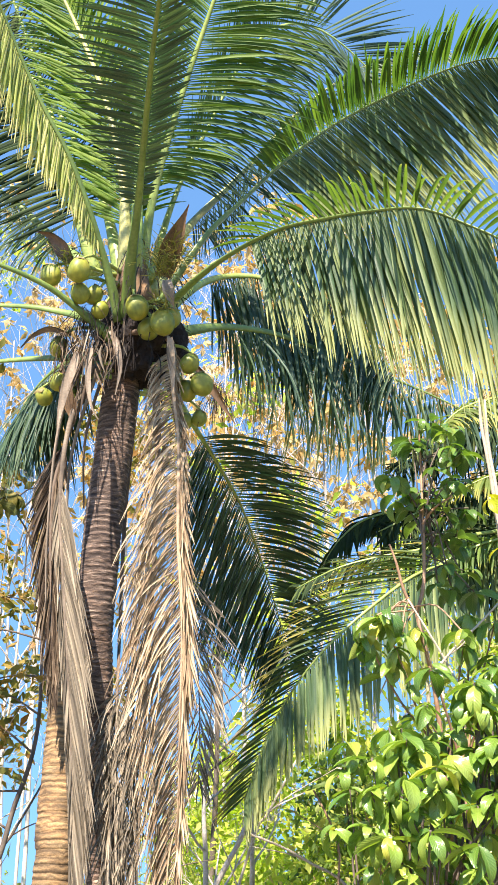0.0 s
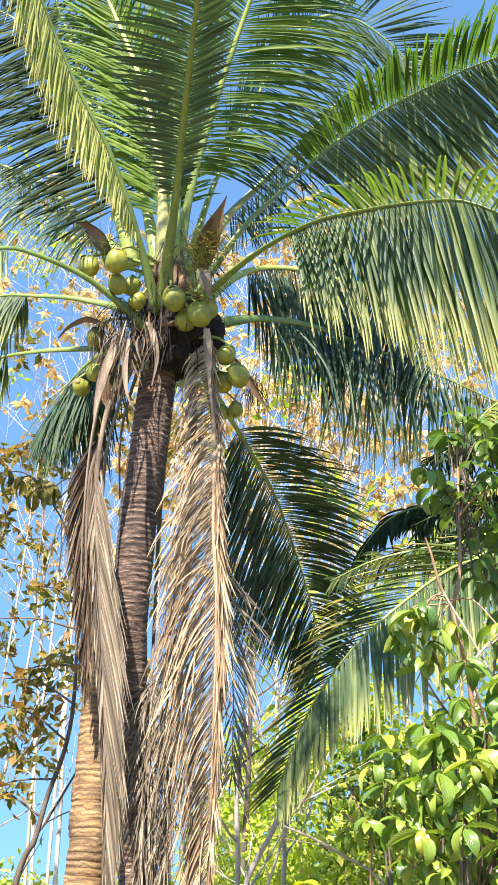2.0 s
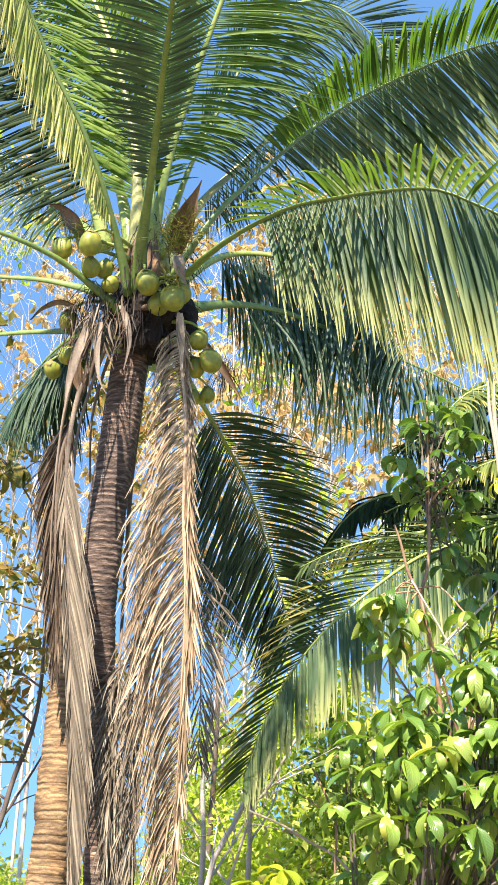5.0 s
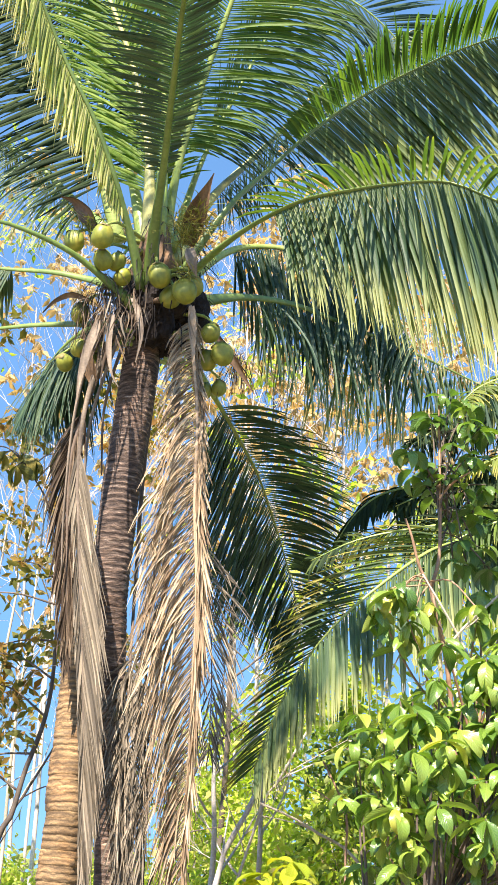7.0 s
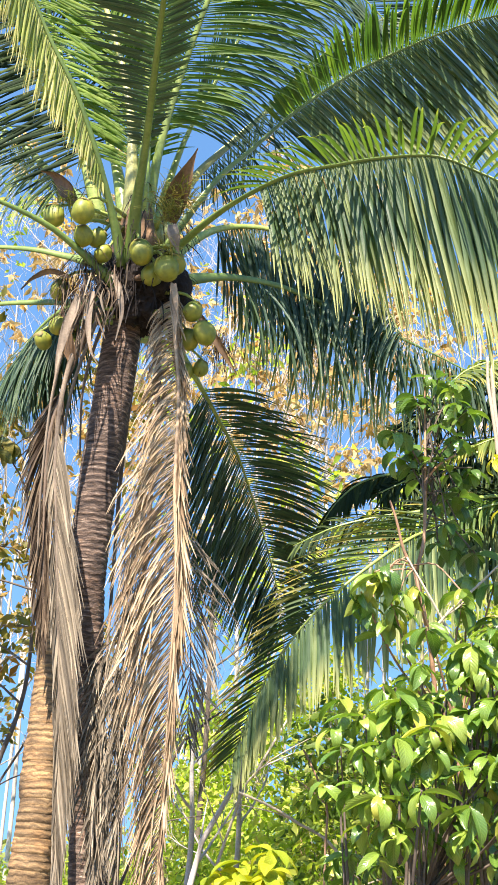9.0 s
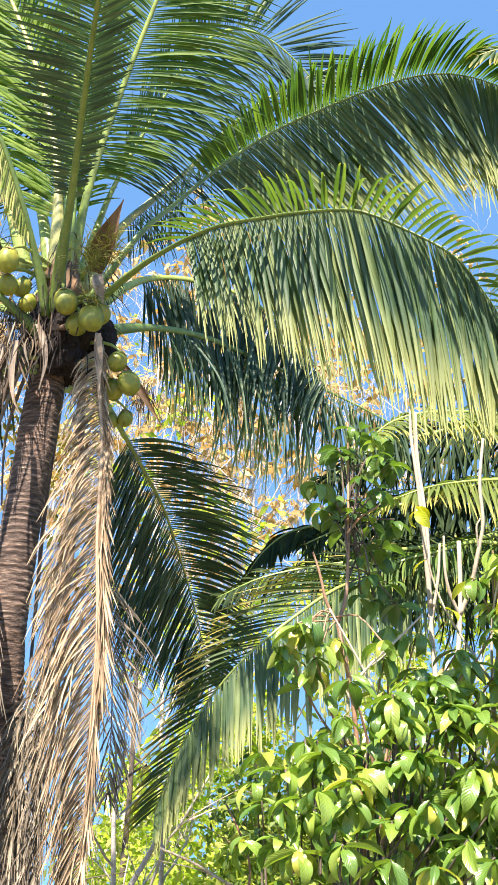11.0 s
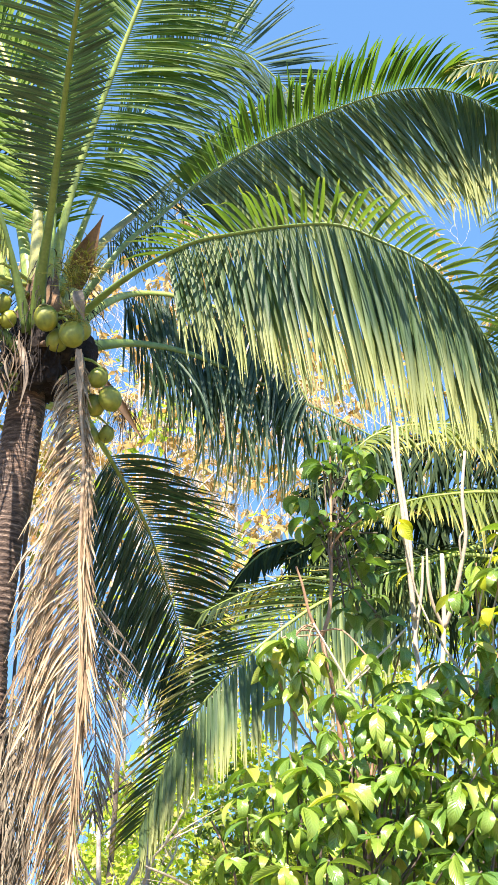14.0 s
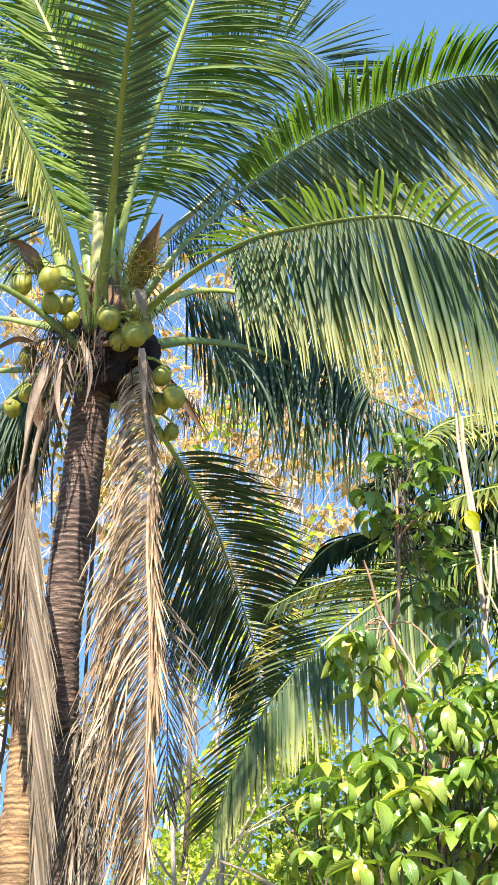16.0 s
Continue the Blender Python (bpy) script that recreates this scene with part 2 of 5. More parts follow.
TRUNK = solid_material("palm_bark", [(0.28, (0.028, 0.02, 0.017)), (0.43, (0.078, 0.057, 0.046)), (0.57, (0.17, 0.122, 0.094)), (0.73, (0.48, 0.4, 0.32))], scale=(7, 7, 60), rough=0.88, bump=0.9, fine=90, distance=0.02, bands=6.5)
TRUNK_TAN = solid_material("palm_bark_tan", [(0.25, (0.09, 0.055, 0.025)), (0.5, (0.19, 0.125, 0.06)), (0.75, (0.32, 0.23, 0.12))], scale=(5, 5, 22), rough=0.85, bump=0.7, fine=80, distance=0.015, bands=7.0)
# dark brown fibre taken to near black for the shade under the crown
SHADED_FIBRE = solid_material("fibre", [(0.3, (0.005, 0.004, 0.004)), (0.7, (0.02, 0.014, 0.011))], scale=(20, 20, 4), rough=0.95, bump=1.0)
SPATHE = solid_material("spathe", [(0.3, (0.06, 0.036, 0.018)), (0.7, (0.23, 0.14, 0.07))], scale=(12, 12, 3), rough=0.65, bump=0.4)
SPATHE_GREY = solid_material("weathered_sheath", [(0.3, (0.08, 0.062, 0.045)), (0.7, (0.28, 0.23, 0.17))], scale=(14, 14, 3), rough=0.8, bump=0.6)
HUSK = solid_material("coconut_husk", [(0.3, (0.12, 0.165, 0.022)), (0.55, (0.225, 0.25, 0.03)), (0.8, (0.37, 0.31, 0.045))], scale=(9, 9, 6), rough=0.48, bump=0.2, fine=30)
CALYX = solid_material("calyx", [(0.3, (0.12, 0.1, 0.03)), (0.7, (0.28, 0.22, 0.07))], rough=0.7)
TUFT = leaf_material("flower_stalk", [(0.0, (0.1, 0.12, 0.03)), (0.6, (0.27, 0.26, 0.05)), (1.0, (0.42, 0.33, 0.1))], rough=0.6, through_light=0.2)
BARK_PALE = solid_material("pale_bark", [(0.3, (0.29, 0.25, 0.18)), (0.7, (0.56, 0.5, 0.39))], scale=(4, 4, 1.5), rough=0.85, bump=0.4)
BARK_WHITE = solid_material("bleached_bark", [(0.3, (0.33, 0.31, 0.28)), (0.7, (0.54, 0.51, 0.46))], scale=(3, 3, 1), rough=0.85, bump=0.3)
BARK_DARK = solid_material("dark_bark", [(0.3, (0.05, 0.04, 0.032)), (0.7, (0.16, 0.13, 0.1))], scale=(8, 8, 3), rough=0.9, bump=0.5)
BARK_RED = solid_material("shrub_bark", [(0.3, (0.2, 0.11, 0.06)), (0.7, (0.44, 0.28, 0.17))], scale=(10, 10, 3), rough=0.8, bump=0.4)
SOIL = solid_material("dry_soil_and_litter", [(0.3, (0.1, 0.085, 0.045)), (0.5, (0.2, 0.155, 0.095)), (0.75, (0.17, 0.19, 0.07))], scale=(0.5, 0.5, 0.5), rough=0.95, bump=0.6, fine=9)


# ---------------------------------------------------------------- mesh helpers
class Shape:
    """Vertices, faces and texture places gathered for one mesh."""

    def __init__(self):
        self.v, self.f, self.uv = [], [], []

    def mesh(self, name, material):
        me = bpy.data.meshes.new(name)
        me.from_pydata(self.v, [], self.f)
        if len(self.uv) == len(self.v):
            layer = me.uv_layers.new(name="UVMap")
            idx = np.empty(len(me.loops), np.int32)
            me.loops.foreach_get("vertex_index", idx)
            layer.data.foreach_set("uv", np.array(self.uv, np.float32)[idx].ravel())
        me.polygons.foreach_set("use_smooth", np.ones(len(me.polygons), bool))
        me.materials.append(material)
        me.update()
        return me


def part(name, shape, material, parent=None, label=""):
    ob = new(name, shape.mesh(name, material) if isinstance(shape, Shape) else shape)
    if parent is not None:
        ob.parent = parent
        ob.matrix_parent_inverse = parent.matrix_world.inverted()
    return tagged(ob, label)


def thing(name, at, label, category, group="", kind=""):
    ob = new(name)
    ob.empty_display_size = 0.2
    ob.matrix_world = Matrix.Translation(at)
    ob.location = at
    bpy.context.view_layer.update()
    return tagged(ob, label, category, group, kind)


def curve_points(ctrl, n):
    """A smooth line through the given places, n points evenly along each stretch by length."""
    c = [Vector(p) for p in ctrl]
    c = [c[0] * 2 - c[1]] + c + [c[-1] * 2 - c[-2]]
    fine = []
    for i in range(1, len(c) - 2):
        a, b, d, e = c[i - 1 : i + 3]
        for k in range(12):
            t = k / 12
            fine.append(0.5 * ((2 * b) + (d - a) * t + (2 * a - 5 * b + 4 * d - e) * t * t + (3 * b - a - 3 * d + e) * t ** 3))
    fine.append(c[-2])
    far = [0.0]
    for p, q in zip(fine, fine[1:]):
        far.append(far[-1] + (q - p).length)
    out, j = [], 0
    for k in range(n):
        want = far[-1] * k / (n - 1)
        while j < len(far) - 2 and far[j + 1] < want:
            j += 1
        w = (want - far[j]) / max(far[j + 1] - far[j], 1e-9)
        out.append(fine[j].lerp(fine[j + 1], min(max(w, 0), 1)))
    return out, far[-1]


def tangents(pts):
    return [(pts[min(i + 1, len(pts) - 1)] - pts[max(i - 1, 0)]).normalized() for i in range(len(pts))]


def tube(shape, pts, radii, sides=8, flat=1.0, wide=None, rough=0.0, cap=True):
    """A round or flattened tube along pts. wide: the way in which a flat one is broad."""
    ts, base = tangents(pts), len(shape.v)
    ref = Vector(wide) if wide else Vector((0.31, 0.9, 0.2))
    for i, (p, t, r) in enumerate(zip(pts, ts, radii)):
        a = (ref - t * ref.dot(t))
        a = a.normalized() if a.length > 1e-4 else t.orthogonal().normalized()
        b = t.cross(a)
        for k in range(sides):
            g = 2 * math.pi * k / sides
            rr = r * (1 + rough * (noise.noise(p * 6 + Vector((g, k, 0))) if rough else 0))
            q = p + a * (math.cos(g) * rr) + b * (math.sin(g) * rr * flat)
            shape.v.append(q[:])
            shape.uv.append((k / sides, i / len(pts)))
    for i in range(len(pts) - 1):
        for k in range(sides):
            a, b = base + i * sides + k, base + i * sides + (k + 1) % sides
            shape.f.append((a, b, b + sides, a + sides))
    if cap:
        shape.f.append(tuple(base + k for k in range(sides))[::-1])
        shape.f.append(tuple(base + (len(pts) - 1) * sides + k for k in range(sides)))
    return shape


def blade(shape, p, way, across, length, width, droop=0.5, kink=0.0, fold=0.3, n=6, sway=0.0, kink_at=0.62):
    """A long narrow leaflet, folded along its rib, that leaves p, bends to the ground and may hang broken at the tip."""
    p, d, base = Vector(p), Vector(way).normalized(), len(shape.v)
    side = Vector((random.uniform(-1, 1), random.uniform(-1, 1), 0)) * sway
    for i in range(n + 1):
        s = i / n
        w = across - d * across.dot(d)
        w = w.normalized() if w.length > 1e-3 else d.orthogonal().normalized()
        up = d.cross(w)
        half = width * 0.5 * min(1.0, 0.24 + 2.6 * s) * (1 - s ** 2.3) ** 0.8 + 0.0012
        for u, q in ((0.0, p - w * half + up * half * fold), (0.5, p), (1.0, p + w * half + up * half * fold)):
            shape.v.append(q[:])
            shape.uv.append((u, s))
        pull = droop * (0.35 + s) / n
        d = (d - UP * pull * 2 + side / n).normalized()
        if kink and s >= kink_at:
            d = (d - UP * kink).normalized()
        p = p + d * (length / n)
    for i in range(n):
        a = base + 3 * i
        shape.f += [(a, a + 1, a + 4, a + 3), (a + 1, a + 2, a + 5, a + 4)]


def frond(palm, ctrl, side_a, side_b, len_a, len_b, pairs=85, start=0.22, droop=(0.5, 0.5), kink=(0.0, 0.0), lean=0.75, leaf=None,
          stalk=None, thick=0.045, width=0.035, single=(False, False), name="frond", label="", ragged=0.12, miss=0.03, lift=0.0, leaf_name="foliage", sway=0.2, flat=0.6, narrow_base=0.6, taper_from=0.45, grow_over=0.25, plain=False, sweep=(0.0, 0.0), rise=0.0):
    """One palm frond: a tapering stalk and leaflets on its two sides, each side with its own way, length and droop."""
    leaf, stalk = leaf or PALM_LEAF, stalk or STALK
    leaf_a, leaf_b = leaf if isinstance(leaf, tuple) else (leaf, leaf)
    n, wander = 40, random.uniform(0, 90)
    pts, length = curve_points(ctrl, n)
    radii = [thick * ((1 - 0.86 * (i / (n - 1)) ** 0.75) + 0.55 * max(0, 0.2 - i / n) / 0.2) for i in range(n)]
    rib = part(name, tube(Shape(), pts, radii, 8, flat, wide=Vector(side_a).cross(Vector(ctrl[1]) - Vector(ctrl[0])) if flat > 1 else Vector(side_a)), stalk, palm, label)
    ts = tangents(pts)
    sides = (Shape(), Shape())
    counts = pairs if isinstance(pairs, tuple) else (int(pairs * 1.3), int(pairs * 1.3))
    leans = lean if isinstance(lean, tuple) else (lean, lean)
    widths = width if isinstance(width, tuple) else (width, width)
    for side, reach, bend, snap, count, alone, ahead_by, broad in ((Vector(side_a), len_a, droop[0], kink[0], counts[0], single[0], leans[0], widths[0]), (Vector(side_b), len_b, droop[1], kink[1], counts[1], single[1], leans[1], widths[1])):
        if reach <= 0:
            continue
        for k in range(count):
            s = start + (1 - start) * (k + random.uniform(-0.25, 0.25)) / count
            s = min(max(s, 0), 0.999)
            i = s * (n - 1)
            j = min(int(i), n - 2)
            p, t = pts[j].lerp(pts[j + 1], i - j), ts[j]
            if random.random() < miss:
                continue
            e = (s - start) / (1 - start)
            drift = 1.3 * ragged * noise.noise(Vector((k * 0.13, wander, 0)))
            out = side if plain else side - t * side.dot(t)
            out = out.normalized() if out.length > 1e-3 else t.orthogonal()
            first = side == Vector(side_a)
            ahead = ahead_by * (0.55 + 0.9 * e) + sweep[0 if first else 1] * (e - 0.45)
            up_by = lift + (rise * (e - 0.45) if first else 0)
            way = (out + t * (ahead + drift) + UP * up_by + Vector((random.gauss(0, ragged), random.gauss(0, ragged), random.gauss(0, ragged)))).normalized()
            size = reach * (narrow_base + (1 - narrow_base) * min(1, e / grow_over)) * (1 - 0.62 * max(0, e - taper_from) / (1 - taper_from)) * random.uniform(0.85, 1.08)
            single_leaf = alone and k % 2 == 0
            target = Shape() if single_leaf else sides[0 if first else 1]
            twist = Vector((random.gauss(0, 0.22), random.gauss(0, 0.22), random.gauss(0, 0.12)))
            blade(target, p + out * radii[j] * 0.7, way, t + UP * 0.15 + twist, size, broad * random.uniform(0.8, 1.15), bend * random.uniform(0.7, 1.35),
                  snap * random.choice((0, 1, 1, 0.5)), fold=0.75, sway=sway, kink_at=random.uniform(0.5, 0.8))
            if single_leaf:
                part("leaflet", target, leaf_a if first else leaf_b, rib)
    for joined, matter in zip(sides, (leaf_a, leaf_b)):
        if joined.v:
            tagged(part(leaf_name, joined, matter, rib), kind="stuff")
    return rib


# ---------------------------------------------------------------- ground
def ground():
    sh, n, reach = Shape(), 90, 900.0
    for j in range(n + 1):
        for i in range(n + 1):
            a, b = 2 * i / n - 1, 2 * j / n - 1
            x, y = reach * a * abs(a) ** 1.6, reach * b * abs(b) ** 1.6 + 10
            r = math.hypot(x, y - 8)
            z = 0.12 * noise.noise(Vector((x * 0.4, y * 0.4, 0))) + min(r * 0.01, 3) * noise.noise(Vector((x * 0.02, y * 0.02, 4)))
            sh.v.append((x, y, z - 0.05))
            sh.uv.append((i / n, j / n))
    for j in range(n):
        for i in range(n):
            a = j * (n + 1) + i
            sh.f.append((a, a + 1, a + n + 2, a + n + 1))
    tagged(part("ground", sh, SOIL), "uneven soil with leaf litter and low weeds", "ground", kind="structure")


ground()


# ---------------------------------------------------------------- the coconut palm
def ringed_trunk(palm, ctrl, r_top, r_low, material, step=0.055, depth=0.008, name="trunk"):
    """A trunk of stacked leaf scars: each ring swells, then steps back."""
    length = curve_points(ctrl, 4)[1]
    n = int(length / step) * 4
    pts, _ = curve_points(ctrl, n)
    radii = []
    for i in range(n):
        s, k = i / (n - 1), i % 4
        swell = (0.0, 0.9, 1.0, 0.6)[k] * depth * (0.7 + 0.6 * noise.noise(Vector((i // 4, 3.1, 0))))
        radii.append(r_top + (r_low - r_top) * s ** 1.3 + swell + 0.006 * noise.noise(Vector((s * 9, 0, 7))))
    return part(name, tube(Shape(), pts, radii, 30, rough=0.05), material, palm)


CROWN = Vector((-0.94, 9.38, 6.09))
palm = thing("coconut_palm", (CROWN.x, CROWN.y, 0), "tall coconut palm with green nuts and hanging dead fronds", "palm tree")
ringed_trunk(palm, [(-0.98, 9.50, 5.72), (-1.01, 9.52, 5.56), (-1.062, 9.56, 5.01), (-1.114, 9.62, 4.56), (-1.146, 9.67, 4.12), (-1.176, 9.72, 3.70), (-1.176, 9.82, 3.29), (-1.155, 9.94, 2.80), (-1.11, 10.08, 2.28), (-1.065, 10.24, 1.68), (-0.96, 10.3, -0.1)], 0.142, 0.148, TRUNK, step=0.047, depth=0.006)

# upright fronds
frond(palm, [(-0.95, 9.22, 5.94), (-0.92, 8.99, 6.29), (-0.84, 8.61, 6.61), (-0.76, 8.09, 6.87), (-0.67, 7.48, 7.06), (-0.58, 6.91, 7.16), (-0.48, 6.36, 7.22), (-0.37, 5.80, 7.29)], (-1, -0.1, 0), (1, -0.1, 0.2), 0.6, 0.34, pairs=(115, 115), start=0.25, droop=(0.12, 0.1), lean=(0.3, 0.8), thick=0.044, stalk=STALK_GREEN, narrow_base=0.2, grow_over=0.3, width=0.027, leaf=PALM_LEAF_HALF_SHADE, ragged=0.05, sway=0.08)
frond(palm, [(-0.88, 9.40, 6.19), (-0.83, 9.25, 6.73), (-0.71, 9.10, 7.31), (-0.53, 8.93, 7.90), (-0.30, 8.70, 8.54), (-0.07, 8.44, 9.11), (0.18, 8.16, 9.59)], (1, 0.1, -0.1), (-1, 0.2, 0.2), 1.1, 0.75, pairs=(150, 140), start=0.27, droop=(0.35, 0.3), lean=0.5, narrow_base=0.3, width=0.029, ragged=0.06, sway=0.1, stalk=STALK, thick=0.045)
frond(palm, [(-1.01, 9.51, 6.46), (-1.02, 9.43, 6.98), (-1.07, 9.46, 7.48), (-1.22, 9.54, 8.15), (-1.44, 9.52, 8.78), (-1.75, 9.48, 9.47), (-2.09, 9.37, 10.07)], (-1, 0, -0.1), (1, 0, 0), 0.85, 0.75, pairs=150, start=0.13, droop=(0.3, 0.3), lean=1.4, stalk=STALK_PALE, leaf=PALM_LEAF_BRIGHT, sway=0.3, thick=0.05, width=0.03)
# two back fronds on the left, their shade carried by the leaf colour
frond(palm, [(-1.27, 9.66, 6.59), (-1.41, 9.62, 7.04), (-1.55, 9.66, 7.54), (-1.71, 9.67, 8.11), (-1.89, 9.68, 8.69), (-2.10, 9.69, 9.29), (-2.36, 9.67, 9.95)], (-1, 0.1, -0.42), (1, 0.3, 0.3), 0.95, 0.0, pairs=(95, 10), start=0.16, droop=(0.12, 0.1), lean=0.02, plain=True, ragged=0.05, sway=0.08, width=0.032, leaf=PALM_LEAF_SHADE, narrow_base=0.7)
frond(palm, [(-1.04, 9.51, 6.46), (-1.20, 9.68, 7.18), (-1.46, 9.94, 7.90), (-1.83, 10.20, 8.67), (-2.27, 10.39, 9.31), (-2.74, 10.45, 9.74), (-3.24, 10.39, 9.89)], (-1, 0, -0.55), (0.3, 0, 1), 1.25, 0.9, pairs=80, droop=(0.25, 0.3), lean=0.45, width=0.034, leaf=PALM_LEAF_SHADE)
frond(palm, [(-1.01, 9.21, 5.96), (-1.09, 9.05, 6.27), (-1.21, 8.80, 6.65), (-1.38, 8.60, 7.07), (-1.58, 8.42, 7.41), (-1.74, 8.25, 7.74), (-1.87, 8.09, 8.03), (-2.03, 7.87, 8.34), (-2.30, 7.69, 8.55)], (-0.1, -0.3, -1), (0.02, 0.0, -1), 0.72, 0.55, pairs=(190, 150), start=0.2, sway=0.06, droop=(0.1, 0.1), lean=-0.1, plain=True, leaf=PALM_LEAF_PALE, thick=0.046, stalk=STALK_GREEN, width=0.024, narrow_base=0.25, grow_over=0.45, ragged=0.05, taper_from=0.8)
frond(palm, [(-0.83, 9.60, 6.50), (-0.64, 9.80, 7.42), (-0.36, 10.10, 8.35), (-0.06, 10.41, 9.26), (0.27, 10.63, 9.82), (0.68, 10.88, 10.01), (1.15, 11.16, 9.81), (1.51, 11.41, 9.44)], (0.3, 0, 1), (0.2, 0, -1), 1.0, 1.0, pairs=110, droop=(0.12, 0.5), lean=0.7, leaf=PALM_LEAF_HALF_SHADE, width=0.026, taper_from=0.85, ragged=0.06, sway=0.1)
frond(palm, [(-0.80, 9.63, 6.41), (-0.56, 9.99, 7.18), (-0.28, 10.50, 7.84), (0.05, 10.91, 8.48), (0.39, 11.12, 9.07), (0.86, 11.24, 9.59), (1.46, 11.31, 9.99), (2.12, 11.38, 10.11)], (0, -0.4, -1), (0.2, 0.5, 0.4), 0.8, 0.7, pairs=75, start=0.2, droop=(0.8, 0.6), lean=0.5, stalk=STALK_PALE, thick=0.045, leaf=PALM_LEAF_HALF_SHADE, width=0.024)
# arches forward above the view; added to cast shade on the fronds below
frond(palm, [(-0.93, 9.43, 6.11), (-0.89, 9.09, 6.74), (-0.92, 9.3, 7.6), (-0.98, 9.0, 8.9), (-1.1, 8.1, 9.8), (-1.25, 6.9, 9.9), (-1.4, 5.8, 9.2)], (-1, 0, 0), (1, 0, 0), 0.75, 0.45, pairs=80, start=0.5, droop=(0.5, 0.5), lean=0.4, width=0.03)
# the two great arching fronds whose leaflets can be told apart
frond(palm, [(-0.75, 9.41, 6.15), (-0.55, 9.39, 6.50), (-0.32, 9.46, 6.90), (-0.05, 9.63, 7.29), (0.29, 9.79, 7.75), (0.76, 10.02, 8.29), (1.30, 10.18, 8.72), (1.80, 10.27, 9.04), (2.24, 10.30, 9.21), (2.61, 10.29, 9.20), (3.05, 10.32, 9.06), (3.50, 10.32, 8.71)], (-0.3, -1, 0.1), (0.25, 0.1, -1), 0.76, 1.4, pairs=(165, 320), start=0.3, droop=(0.26, 0.16), kink=(0.2, 0), lean=(0.0, 0.28), sweep=(1.3, 0.0), width=(0.05, 0.04), leaf=(PALM_LEAF, PALM_LEAF_SUNLIT_STRAW), taper_from=0.75, ragged=0.035, sway=0.09, thick=0.032, stalk=STALK_GREEN)
frond(palm, [(-0.76, 9.27, 5.96), (-0.48, 8.99, 6.14), (-0.17, 8.64, 6.22), (0.20, 8.13, 6.16), (0.50, 7.84, 6.08), (0.79, 7.56, 5.98), (1.09, 7.33, 5.87), (1.33, 7.28, 5.75), (1.66, 7.19, 5.51), (1.83, 7.17, 5.27), (2.03, 7.26, 4.99), (2.24, 7.40, 4.62)], (-0.15, -1, 0.12), (0.12, 0.1, -1), 0.6, 1.38, pairs=(70, 300), start=0.27, droop=(0.16, 0.4), kink=(0.25, 0), thick=0.03, stalk=STALK_GREEN, lean=(0.2, 0.2), single=(True, True), sweep=(2.6, -0.5), rise=0.7, plain=True, width=(0.03, 0.034), leaf=(PALM_LEAF_TIPPED, PALM_LEAF_SUNLIT_STRAW), taper_from=0.55, ragged=0.05, sway=0.12, narrow_base=0.6, grow_over=0.4)
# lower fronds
frond(palm, [(-0.79, 9.62, 6.15), (-0.48, 9.89, 6.58), (-0.23, 10.30, 6.91), (0.15, 10.40, 6.95), (0.61, 10.54, 6.86), (1.07, 10.75, 6.57), (1.33, 10.89, 6.19)], (0.1, 0, -1), (0.1, 0.5, -0.8), 1.25, 1.1, pairs=72, start=0.3, droop=(0.6, 0.8), lean=0.25, width=0.032, leaf=PALM_LEAF_HALF_SHADE)
frond(palm, [(-0.79, 9.40, 5.90), (-0.47, 9.65, 6.09), (-0.19, 9.91, 6.24), (0.19, 10.20, 6.32), (0.59, 10.52, 6.32), (1.01, 10.76, 6.25), (1.56, 11.11, 6.17), (2.17, 11.38, 5.99)], (-0.1, -0.2, -1), (0.1, 0.6, -0.8), 1.15, 1.15, pairs=58, start=0.25, droop=(0.7, 0.7), lean=0.35, leaf=(PALM_LEAF_HALF_SHADE, PALM_LEAF_SUNLIT_STRAW), width=0.026, ragged=0.16, stalk=STALK_GREEN)
frond(palm, [(-1.06, 9.26, 5.83), (-1.30, 8.96, 5.94), (-1.52, 8.71, 6.02), (-1.80, 8.39, 6.02), (-2.00, 8.20, 5.98), (-2.27, 8.04, 5.83), (-2.48, 8.01, 5.60)], (0, -0.3, -1), (0, 0.5, 0.6), 0.5, 0.5, pairs=42, start=0.68, droop=(0.5, 0.5), lean=0.6, width=0.02, leaf=PALM_LEAF_SUNLIT_STRAW, stalk=STALK_GREEN)
frond(palm, [(-1.40, 9.53, 6.64), (-1.79, 9.86, 7.17), (-2.14, 10.02, 7.57), (-2.58, 10.12, 7.85), (-2.91, 10.19, 7.93), (-3.40, 10.33, 7.81)], (0.1, -0.3, -1), (0, 0.5, 0.2), 0.8, 0.6, pairs=85, start=0.15, droop=(0.9, 0.9), lean=0.4, width=0.02, leaf=PALM_LEAF_SUNLIT_STRAW, stalk=STALK_GREEN)
frond(palm, [(-1.15, 9.53, 6.11), (-1.54, 9.69, 6.27), (-1.79, 9.76, 6.35), (-2.09, 9.85, 6.41), (-2.44, 9.94, 6.45), (-2.87, 9.99, 6.32)], (0, -0.3, -1), (0, 0.5, -0.5), 0.7, 0.6, pairs=60, start=0.62, droop=(0.8, 0.8), lean=0.4, width=0.022, leaf=PALM_LEAF_SUNLIT_STRAW, stalk=STALK_GREEN)
